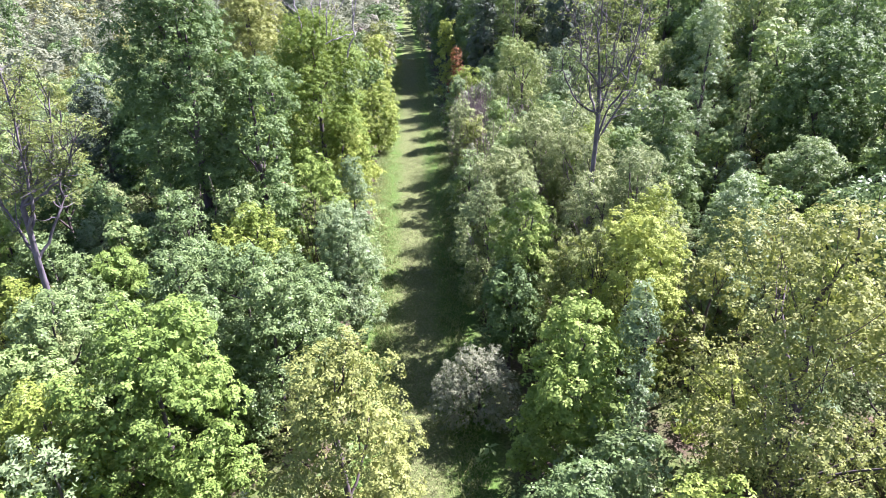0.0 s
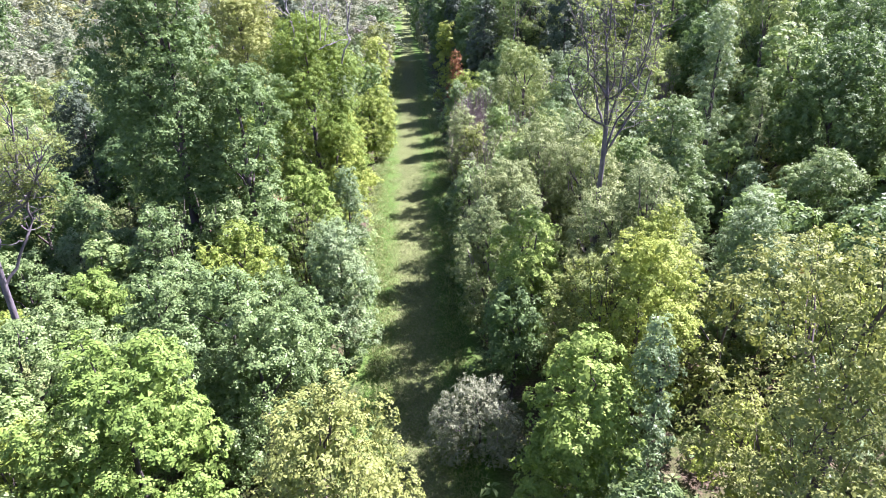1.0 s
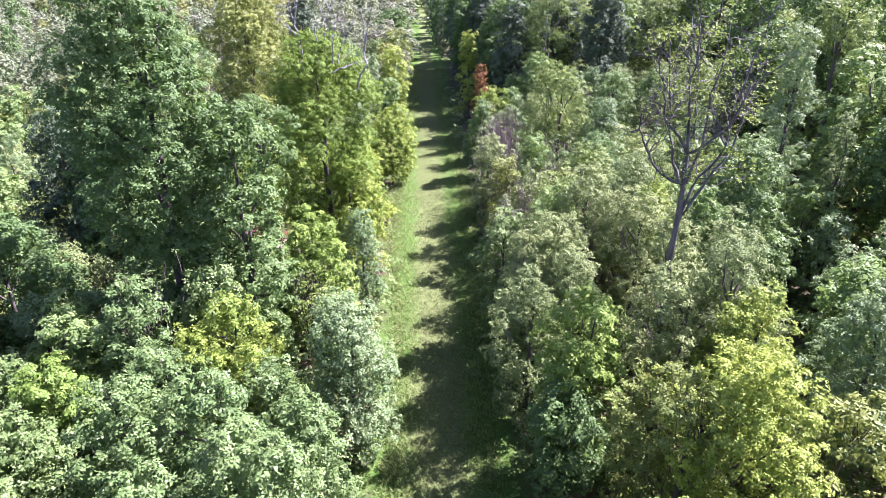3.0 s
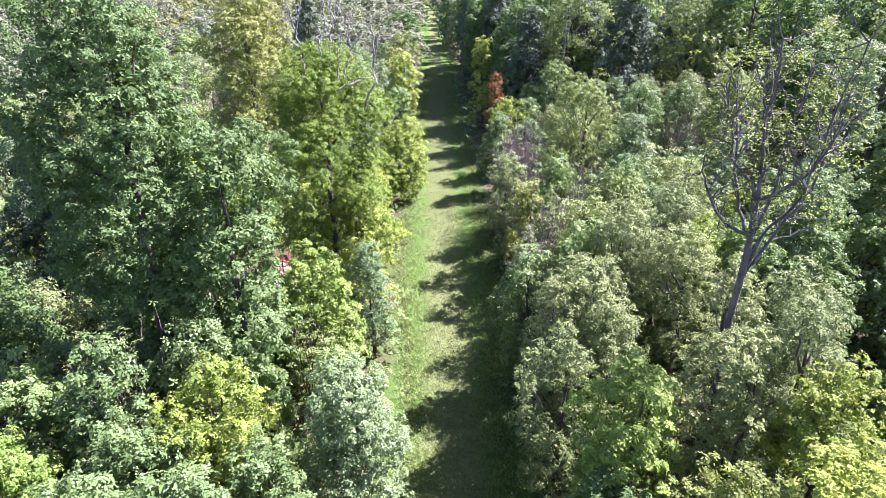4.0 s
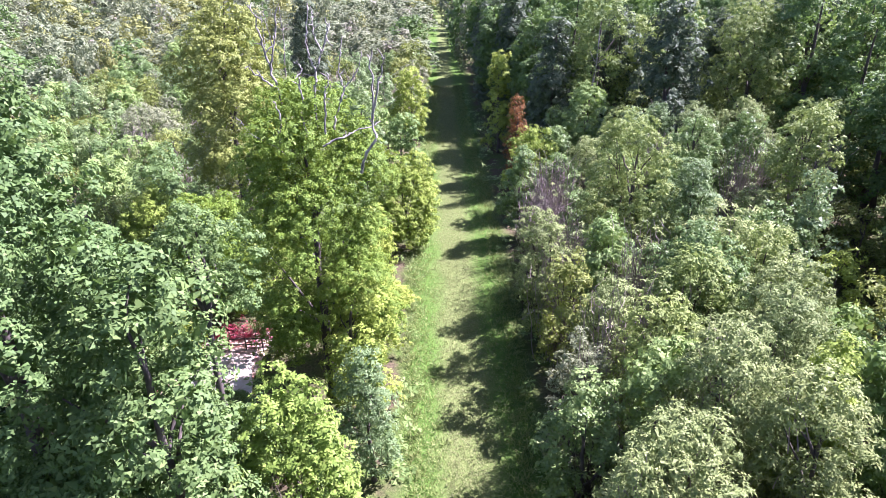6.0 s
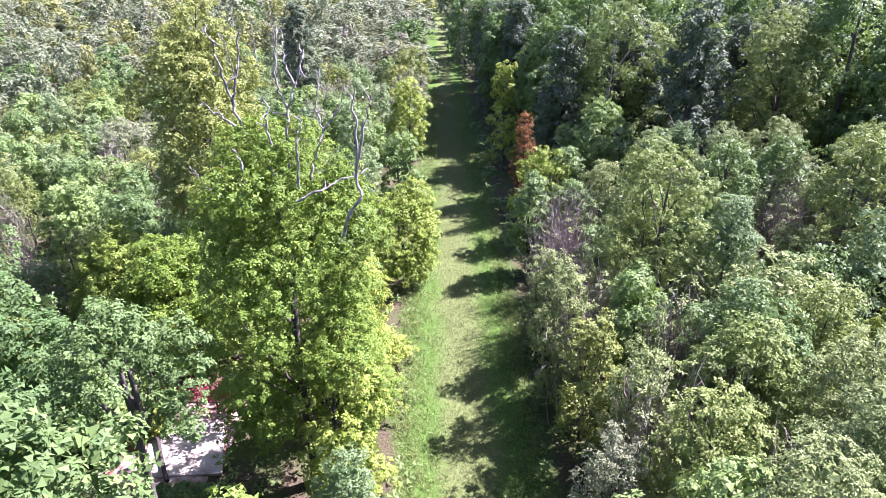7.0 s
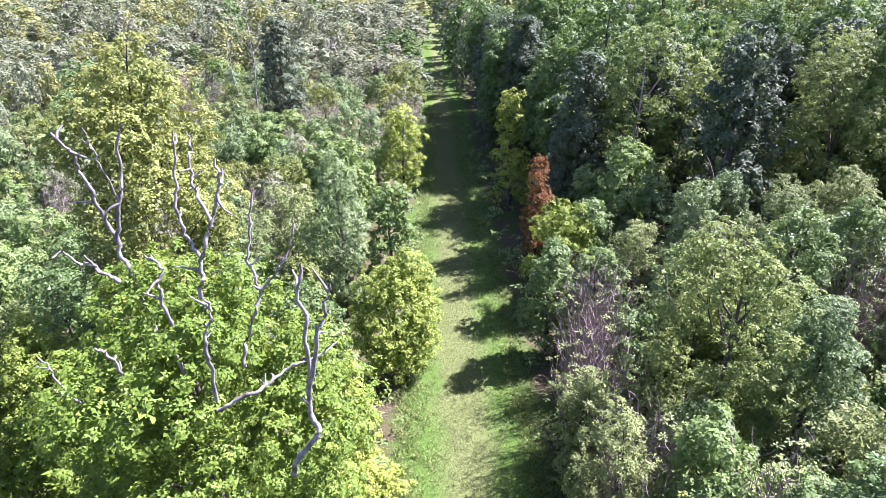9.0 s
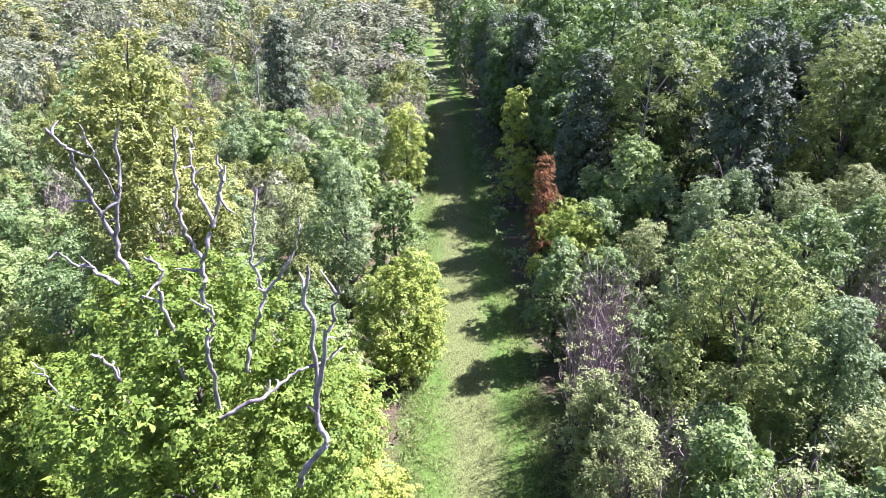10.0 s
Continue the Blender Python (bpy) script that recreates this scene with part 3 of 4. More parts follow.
    ("ash", 8.6, 73.2, 9.4, 2.2, "ash_tree", "glossy grey-green leafy tree"),
    ("ash", 6.0, 88.4, 8.4, 1.9, "ash_tree", "glossy grey-green leafy tree"),
    ("oak", 5.0, 99.5, 12.5, 2.7, "oak_tree", "dark green oak overhanging the grass ride"),
    ("oak", 2.6, 113.0, 13.0, 2.9, "oak_tree", "dark green oak overhanging the grass ride"),
    ("oak", 0.2, 120.5, 12.0, 2.5, "oak_tree", "dark green oak overhanging the grass ride"),
    # Every other tree takes the dark ivy leaf to paint in the woods' shaded side.
    ("dark", 5.6, 93.6, 16.4, 2.9, "ivy_clad_tree", "ivy-covered tree, dark leaf colour standing for shade in dense woods"),
    ("oak", 4.8, 104.4, 15.6, 3.2, "oak_tree", "tall dark green oak in dense woods"),
    ("dark", 2.7, 112.4, 17.2, 3.2, "ivy_clad_tree", "ivy-covered tree, dark leaf colour standing for shade in dense woods"),
    ("oak", 0.8, 117.0, 15.2, 3.2, "oak_tree", "tall dark green oak in dense woods"),
    ("dark", 0.3, 121.6, 16.4, 3.1, "ivy_clad_tree", "ivy-covered tree, dark leaf colour standing for shade in dense woods"),
    ("oak", 0.3, 126.2, 15.9, 2.7, "oak_tree", "tall dark green oak in dense woods"),
    ("dark", -0.4, 130.8, 15.2, 3.1, "ivy_clad_tree", "ivy-covered tree, dark leaf colour standing for shade in dense woods"),
    ("oak", 1.5, 135.4, 16.0, 2.9, "oak_tree", "tall dark green oak in dense woods"),
    ("dark", 0.2, 140.0, 14.6, 2.8, "ivy_clad_tree", "ivy-covered tree, dark leaf colour standing for shade in dense woods"),
    ("oak", -1.0, 144.6, 15.9, 3.3, "oak_tree", "tall dark green oak in dense woods"),
    ("dark", 0.3, 149.2, 14.6, 3.1, "ivy_clad_tree", "ivy-covered tree, dark leaf colour standing for shade in dense woods"),
    ("willow", 1.7, 59.2, 9.2, 1.6, "willow_tree", "grey-green sallow willow with fine leaves"),
    ("olive", 2.4, 54.8, 8.9, 1.6, "hawthorn_tree", "olive-green rounded tree at the ride edge"),
    ("willow", 1.4, 63.2, 8.0, 1.5, "willow_tree", "grey-green sallow willow with fine leaves"),
    ("ash", 1.2, 75.4, 8.4, 1.6, "ash_tree", "glossy grey-green leafy tree"),
    ("ash", 1.7, 44.2, 9.0, 1.7, "ash_tree", "glossy grey-green leafy tree"),
    ("willow", 2.2, 35.6, 9.6, 1.7, "willow_tree", "grey-green sallow willow with fine leaves"),
    ("maple", -0.6, 12.4, 4.2, 1.7, "maple_tree", "light green leafy young tree"),
    ("yellow", -13.2, 34.6, 8.0, 1.3, "field_maple", "yellowing field maple among green scrub"),
    ("bright_maple", -14.6, 12.6, 8.8, 2.4, "maple_tree", "bright mid-green maple tree with clumped leaves"),
    ("ash", -15.8, 33.4, 9.8, 2.1, "ash_tree", "grey-green leafy young tree in thick scrub"),
    ("maple", -19.4, 33.4, 9.2, 2.2, "maple_tree", "light green leafy young tree"),
    ("ash", -22.6, 31.6, 9.0, 2.3, "ash_tree", "grey-green leafy young tree in thick scrub"),
    ("bright_maple", -18.2, 30.2, 8.4, 1.9, "maple_tree", "bright mid-green maple tree with clumped leaves"),
    ("yellow", -22.0, 27.6, 8.0, 1.9, "field_maple", "yellowing field maple among green scrub"),
    ("bright_maple", -26.0, 33.0, 9.6, 2.4, "maple_tree", "bright mid-green maple tree with clumped leaves"),
    ("willow", 9.2, 36.8, 12.2, 1.9, "willow_tree", "grey-green sallow willow with fine leaves"),
    ("willow", 12.0, 36.8, 11.8, 2.0, "willow_tree", "grey-green sallow willow with fine leaves"),
    ("maple", -13.0, 42.2, 8.7, 1.6, "maple_tree", "light green leafy young tree"),
    ("ash", 4.0, 15.4, 6.6, 2.0, "ash_tree", "glossy grey-green leafy tree"),
    ("willow", -19.0, 24.2, 7.4, 1.6, "willow_tree", "grey-green sallow willow with fine leaves"),
    ("yellow", 11.2, 32.3, 10.4, 2.3, "field_maple", "yellow-green spreading field maple"),
    ("olive", 6.4, 28.6, 9.4, 1.8, "hawthorn_tree", "olive-yellow rounded tree over dark gaps"),
    ("yellow", -12.5, 31.8, 8.8, 1.4, "field_maple", "yellowing field maple among green scrub"),
    ("yellow", -10.2, 31.9, 8.0, 1.1, "field_maple", "yellowing field maple among green scrub"),
    ("ash", -17.6, 37.0, 7.0, 2.0, "ash_tree", "grey-green leafy young tree in thick scrub"),
    ("ash", -20.5, 37.5, 7.4, 2.1, "ash_tree", "grey-green leafy young tree in thick scrub"),
    ("maple", -13.6, 39.4, 7.2, 2.2, "maple_tree", "mid-green leafy maple in thick scrub"),
    ("maple", -12.9, 42.8, 7.8, 1.7, "maple_tree", "mid-green leafy maple in thick scrub"),
    ("oak", -16.0, 37.6, 7.4, 2.2, "oak_tree", "dark green young oak under a tall oak"),
    ("oak", -18.6, 40.6, 7.4, 2.2, "oak_tree", "dark green young oak under a tall oak"),
    ("oak", -13.4, 46.8, 4.8, 1.6, "oak_tree", "dark green young oak under a tall oak"),
    ("maple", -11.6, 38.0, 6.6, 1.6, "maple_tree", "mid-green leafy maple in thick scrub"),
    ("willow", 4.7, 37.8, 9.2, 2.0, "willow_tree", "grey-green sallow willow with fine leaves"),
    ("oak", 3.3, 30.0, 7.0, 1.7, "oak_tree", "dark green young oak at the ride edge"),
    ("willow", 4.4, 41.6, 8.6, 1.8, "willow_tree", "grey-green sallow willow with fine leaves"),
    ("maple", -22.6, 55.6, 4.6, 2.2, "maple_tree", "low green maple bush beside bare sand"),
    ("lime", -20.9, 56.6, 3.4, 1.3, "maple_tree", "low green maple bush beside bare sand"),
    ("maple", -24.8, 57.6, 5.4, 2.2, "maple_tree", "low green maple bush beside bare sand"),
    ("maple", -15.6, 49.2, 3.6, 1.5, "maple_tree", "mid-green leafy maple in thick scrub"),
    ("elm", 20.8, 69.0, 13.6, 2.7, "elm_tree", "olive-green tree with layered sunny boughs"),
    ("slim_ash", 11.4, 80.4, 10.2, 2.0, "ash_tree", "fresh light green ash with feathery leaves"),
    ("ash", 18.7, 75.0, 11.0, 2.3, "ash_tree", "glossy grey-green leafy tree"),
    ("willow", 8.3, 33.4, 11.2, 1.9, "willow_tree", "grey-green sallow willow with fine leaves"),
    ("willow", 10.8, 33.9, 12.0, 2.0, "willow_tree", "grey-green sallow willow with fine leaves"),
    ("ash", -17.7, 23.4, 9.6, 2.0, "ash_tree", "grey-green leafy young tree in thick scrub"),
    ("ash", -13.1, 35.6, 9.6, 1.8, "ash_tree", "grey-green leafy young tree in thick scrub"),
    ("slim_ash", 21.0, 52.0, 18.0, 1.8, "birch_tree", "slim pale green birch with drooping foliage"),
    ("willow", 16.6, 78.2, 11.0, 2.5, "willow_tree", "grey-green sallow willow with fine leaves"),
    ("slim_ash", 14.2, 82.4, 10.4, 2.1, "ash_tree", "fresh light green ash with feathery leaves"),
    ("willow", 21.0, 80.0, 11.2, 2.5, "willow_tree", "grey-green sallow willow with fine leaves"),
    ("elm", 25.6, 76.0, 11.6, 2.6, "elm_tree", "olive-green tree with layered sunny boughs"),
    ("maple", 4.6, 44.6, 10.6, 1.7, "maple_tree", "light green leafy young tree"),
    ("lime", 10.2, 43.8, 11.4, 1.5, "maple_tree", "fresh yellow-green leafy young maple"),
    ("willow", 17.0, 66.6, 8.2, 2.1, "willow_tree", "grey-green sallow willow with fine leaves"),
]
for n, (k, x, y, h, r, thing, label) in enumerate(KEY):
    make_tree(thing, k, x, y, h, r, label, seed=n, coarse=0.6 if k == "high_maple" else 0.8 if k == "tall_oak" else 0.88 if y < 33 else 1.0 if y < 68 else 1.15 if y < 92 else 1.6)

# bare thickets and the shrub at the ride's edge
make_tree("sallow_bush", "silver", 1.3, 25.8, 4.6, 2.1, "silvery half-bare sallow bush at the ride's edge", "shrub", seed=3)
for x, y, h, r, st, lf, leafy, lab in [
    (2.5, 67.0, 7.4, 1.9, 170, "willow", 0.1, "bare pinkish-grey thicket of thin stems"),
    (3.4, 71.6, 8.2, 1.9, 170, "willow", 0.08, "bare pinkish-grey thicket of thin stems"),
    (2.3, 58.0, 7.0, 1.5, 70, "willow", 0.2, "bare pinkish-grey thicket of thin stems"),
    (7.2, 57.0, 7.8, 1.6, 70, "willow", 0.3, "bare grey thicket with few leaves"),
    (-15.6, 34.0, 9.4, 1.8, 70, "ash", 0.5, "grey twiggy half-bare scrub tree"),
    (-8.9, 38.6, 7.6, 0.8, 40, "olive", 0.3, "bare brown upright saplings"),
    (2.6, 45.0, 6.0, 1.5, 60, "willow", 0.3, "bare grey thicket with few leaves"),
    (-6.0, 14.5, 4.6, 1.6, 60, "silver", 0.3, "bare grey thicket with few leaves"),
    (6.6, 56.6, 8.8, 1.5, 110, "willow", 0.14, "bare pinkish-grey thicket of thin stems"),
    (4.3, 50.2, 8.8, 1.5, 110, "willow", 0.14, "bare pinkish-grey thicket of thin stems"),
    (7.6, 46.4, 8.8, 1.5, 110, "willow", 0.14, "bare pinkish-grey thicket of thin stems"),
    (3.4, 60.6, 8.0, 1.5, 130, "willow", 0.14, "bare pinkish-grey thicket of thin stems"),
    (18.6, 72.2, 9.4, 1.9, 110, "willow", 0.15, "bare pinkish-grey thicket of thin stems"),
    (12.4, 76.2, 9.0, 1.7, 110, "willow", 0.15, "bare pinkish-grey thicket of thin stems"),
    (23.4, 72.0, 9.6, 1.9, 110, "willow", 0.15, "bare pinkish-grey thicket of thin stems"),
    (1.5, 64.5, 5.5, 1.4, 60, "willow", 0.6, "grey-green half-bare sallow bush"),
]:
    make_thicket("bare_thicket", x, y, h, r, lab, st, 1, lf, leafy)


# ---- stag-headed oak with dead limbs ----
def kinked(rng, pts, wander):
    """A line through pts with a crooked course."""
    out = []
    for a, b in zip(pts[:-1], pts[1:]):
        out.append(bend(rng, a, b, 8, wander)[:-1])
    return np.concatenate(out + [np.array([pts[-1]], float)])


def dead_limb(root, rng, radius, *pts):
    """One barkless crooked limb with broken side snags."""
    line = kinked(rng, np.array(pts) - np.array(root.location), 0.028)
    thick = np.linspace(1.0, 0.42, len(line)) * radius * 0.5 * rng.uniform(0.82, 1.18, len(line))
    limb = part("dead_limb", mesh_from("dead_limb", *tube(line, thick, 9), PALE_BARK, True), root, "weathered grey barkless dead limb")
    for _ in range(4):
        q = rng.integers(len(line) // 3, len(line) - 1)
        e = line[q] + rng.normal(0, 0.17, 3) + np.array([0, 0, 0.12])
        part("snag", mesh_from("snag", *tube(bend(rng, line[q], e, 4, 0.02), np.linspace(0.34, 0.12, 4) * radius, 5), PALE_BARK, True), limb)


def stag_oak():
    rng = np.random.default_rng(77)
    root = make_tree("oak_tree", "sunny_oak", -10.9, 53.4, 18.0, 4.1, "sunlit yellow-green oak with bare dead limbs above its crown", seed=5, limbs=12, coarse=0.64)
    # forked pair at the back
    dead_limb(root, rng, 0.13, (-11.5, 53.3, 16.2), (-11.8, 53.4, 18.0), (-12.05, 53.5, 18.6), (-11.9, 53.6, 19.5), (-11.7, 53.7, 20.2), (-11.4, 53.8, 21.6))
    dead_limb(root, rng, 0.11, (-12.1, 53.7, 18.8), (-12.25, 53.6, 19.7), (-12.4, 53.5, 20.6), (-12.3, 53.3, 21.1), (-12.6, 53.2, 21.6))
    dead_limb(root, rng, 0.05, (-11.9, 53.8, 19.8), (-12.0, 53.6, 20.8), (-12.1, 53.4, 21.4))
    # three-pronged fork
    dead_limb(root, rng, 0.12, (-10.0, 52.7, 16.4), (-9.9, 52.6, 18.3), (-9.8, 52.7, 18.9), (-9.4, 52.8, 19.8), (-9.15, 52.9, 20.6), (-9.2, 53.0, 21.1))
    dead_limb(root, rng, 0.09, (-9.8, 52.7, 18.9), (-10.0, 52.8, 19.4), (-10.15, 52.8, 20.1), (-10.0, 52.9, 21.0), (-9.9, 52.9, 21.7))
    dead_limb(root, rng, 0.08, (-9.5, 52.9, 19.6), (-9.8, 53.2, 20.3), (-9.9, 53.4, 21.1), (-9.95, 53.6, 21.5))
    # lone limbs in the crown
    dead_limb(root, rng, 0.11, (-10.3, 51.9, 16.2), (-10.4, 51.8, 17.3), (-10.25, 51.8, 17.9), (-10.3, 51.8, 18.7), (-10.15, 51.8, 19.2), (-10.35, 51.8, 19.5))
    dead_limb(root, rng, 0.10, (-9.1, 52.3, 16.4), (-8.9, 52.4, 17.2), (-8.6, 52.7, 18.2), (-8.8, 52.9, 19.1), (-8.6, 53.2, 20.3))
    dead_limb(root, rng, 0.07, (-8.6, 52.7, 18.2), (-8.25, 52.9, 18.5), (-7.95, 53.0, 19.0), (-7.8, 53.2, 19.7))
    dead_limb(root, rng, 0.09, (-9.2, 50.9, 16.6), (-9.05, 50.6, 17.8), (-9.0, 50.6, 18.4), (-8.8, 50.6, 18.8), (-8.8, 50.6, 19.15))
    # the double limb over the ride's edge, and a limb across
    dead_limb(root, rng, 0.13, (-7.7, 50.5, 15.0), (-7.3, 49.9, 16.1), (-6.85, 49.9, 16.75), (-7.0, 50.0, 17.3), (-6.9, 50.0, 18.5), (-6.95, 50.1, 19.4), (-6.85, 50.1, 20.2))
    dead_limb(root, rng, 0.09, (-6.95, 49.9, 17.5), (-6.65, 49.8, 18.95), (-6.45, 49.8, 19.45), (-6.3, 49.7, 20.05))
    dead_limb(root, rng, 0.10, (-9.5, 51.4, 15.9), (-8.8, 51.6, 16.2), (-8.3, 52.1, 16.3), (-7.8, 52.5, 16.4), (-7.1, 53.0, 16.6))
    # low limbs on the far flank
    dead_limb(root, rng, 0.11, (-11.4, 51.8, 15.4), (-11.4, 51.4, 16.0), (-11.2, 51.1, 16.8), (-11.1, 50.9, 17.6), (-11.2, 50.6, 18.1))
    dead_limb(root, rng, 0.06, (-11.2, 51.0, 15.8), (-11.65, 50.9, 16.15), (-12.45, 51.1, 16.5), (-12.9, 51.4, 16.8), (-13.25, 51.6, 17.15))
    dead_limb(root, rng, 0.10, (-11.9, 53.0, 18.2), (-12.25, 52.9, 18.5), (-12.6, 52.8, 18.8), (-12.7, 52.6, 19.2))


stag_oak()


def dying_tree(x, y, fork, ends, label, leaf, tufts, seed, girth=0.14):
    """A half-dead tall tree: slender grey trunk, a fork of crooked limbs, fine dead twigs and thin tufts of leaves."""
    rng = np.random.default_rng(seed)
    root = tagged(new("dying_tree"), label, "tree")
    root.matrix_basis = pose(x, y, 0)
    line = bend(rng, (0, 0, -0.2), fork, 10, 0.09)
    part("trunk", mesh_from("trunk", *tube(line, np.linspace(girth * 1.4, girth * 0.8, 10), 9), GREY_BARK, True), root)
    tips, fork = [], np.array(fork)
    for n, e in enumerate(ends):
        a, e = line[-1 - n % 3], np.array(e)
        m = a * 0.55 + e * 0.45 + np.array([(e - a)[0] * 0.22, (e - a)[1] * 0.22, -0.25])
        ln = kinked(rng, np.array([a, m, e]), 0.07)
        part("limb", mesh_from("limb", *tube(ln, np.linspace(girth * 0.55, 0.025, len(ln)), 6), GREY_BARK, True), root)
        pieces = []
        for _ in range(22):
            j = rng.integers(4, len(ln))
            q = ln[j] + rng.normal(0, 0.62, 3) + np.array([0, 0, 0.65])
            twig = bend(rng, ln[j], q, 6, 0.06)
            pieces.append(tube(twig, np.linspace(0.03, 0.008, 6), 3))
            tips.append(q)
            for _ in range(3):
                w = twig[rng.integers(2, 6)]
                pieces.append(tube(bend(rng, w, w + rng.normal(0, 0.26, 3) + np.array([0, 0, 0.3]), 4, 0.03), np.linspace(0.012, 0.005, 4), 3))
        tagged(part("brushwood", mesh_from("brushwood", *join(pieces), GREY_BARK), root, "fine bare grey twigs"), kind="stuff")
    tips = np.array(tips)
    tips = tips[rng.uniform(0, 1, len(tips)) < 0.7]
    p = np.repeat(tips, tufts * 2, 0) + rng.normal(0, 0.19, (len(tips) * tufts * 2, 3))
    v, f = leaves(rng, p, np.tile([0, 0, 1.0], (len(p), 1)) + rng.normal(0, 0.3, (len(p), 3)), 0.10, 0.085, 3)
    part("crown", mesh_from("crown", v, f, LEAF[leaf]), root)
    return root


dying_tree(-19.8, 26.0, (1.0, -0.5, 13.0), [(3.9, -0.8, 18.0), (2.4, -1.0, 19.6), (-0.6, 0.0, 16.5), (4.4, -1.0, 16.4), (1.4, 0.8, 17.8), (3.0, 1.0, 16.8), (0.6, 0.6, 14.6)],
           "half-dead tree with forked grey trunk and thin olive leaves", "olive", 22, 4)
dying_tree(8.7, 35.7, (-0.1, -0.1, 15.3), [(-0.4, -0.2, 20.8), (1.0, 0.4, 20.4), (2.1, -0.5, 20.7), (-1.7, 0.3, 19.2), (-2.3, -0.4, 17.0), (0.4, 1.6, 20.0), (1.5, -1.3, 18.4), (-0.9, 1.5, 19.4), (2.6, 0.6, 18.8)],
           "tall dying tree with bare grey limbs and thin olive leaves", "lime", 6, 9)

# thin pale trunks above the woods
def bare_pole_tree(x, y, h, lean, seed):
    rng = np.random.default_rng(seed)
    root = tagged(new("dead_tree"), "thin dead tree with a bare pale trunk", "tree")
    root.matrix_basis = pose(x, y, 0)
    ln = bend(rng, (0, 0, -0.2), (lean[0], lean[1], h), 10, 0.1)
    part("trunk", mesh_from("trunk", *tube(ln, np.linspace(0.17, 0.04, 10), 7), PALE_BARK, True), root)
    for _ in range(7):
        a = ln[rng.integers(5, 10)]
        e = a + np.append(rng.normal(0, 0.9, 2), rng.uniform(0.4, 1.6))
        part("branch", mesh_from("branch", *tube(bend(rng, a, e, 5, 0.06), np.linspace(0.05, 0.012, 5), 4), PALE_BARK, True), root)


bare_pole_tree(8.6, 90.0, 16.5, (1.0, 0.5), 3)
bare_pole_tree(16.0, 91.0, 16.0, (2.2, 0.6), 4)
bare_pole_tree(-36.0, 128.0, 13.5, (-0.6, 0.4), 5)
bare_pole_tree(-34.5, 129.0, 14.5, (0.8, 0.4), 6)


# ---- sandy pen with pole and rails ----
def sand_material():
    m, nt, bsdf, out = material("pale_sand")
    geo = node(nt, "ShaderNodeNewGeometry")
    n1 = node(nt, "ShaderNodeTexNoise", {"Vector": geo.outputs["Position"], "Scale": 1.6, "Detail": 6.0, "Roughness": 0.7})
    nt.links.new(ramp(nt, n1.outputs["Fac"], [(0.36, (0.18, 0.072, 0.048)), (0.50, (0.38, 0.25, 0.19)), (0.62, (0.60, 0.49, 0.40))]), bsdf.inputs["Base Color"])
    bsdf.inputs["Roughness"].default_value = 0.95
    b = node(nt, "ShaderNodeBump", {"Height": n1.outputs["Fac"], "Strength": 0.5, "Distance": 0.08})
    nt.links.new(b.outputs[0], bsdf.inputs["Normal"])
    return m


# Pale mottled colour that paints in sun and dapple on the sand.
def slab_material():
    m, nt, bsdf, out = material("sunlit_sand")
    geo = node(nt, "ShaderNodeNewGeometry")
    n1 = node(nt, "ShaderNodeTexNoise", {"Vector": geo.outputs["Position"], "Scale": 1.1, "Detail": 7.0, "Roughness": 0.7})
    n2 = node(nt, "ShaderNodeTexNoise", {"Vector": geo.outputs["Position"], "Scale": 22.0, "Detail": 4.0})
    nt.links.new(ramp(nt, n1.outputs["Fac"], [(0.32, (0.20, 0.15, 0.11)), (0.48, (0.40, 0.34, 0.27)), (0.66, (0.52, 0.47, 0.40))]), bsdf.inputs["Base Color"])
    bsdf.inputs["Roughness"].default_value = 0.9
    b = node(nt, "ShaderNodeBump", {"Height": n2.outputs["Fac"], "Strength": 0.4, "Distance": 0.02})
    nt.links.new(b.outputs[0], bsdf.inputs["Normal"])
    return m


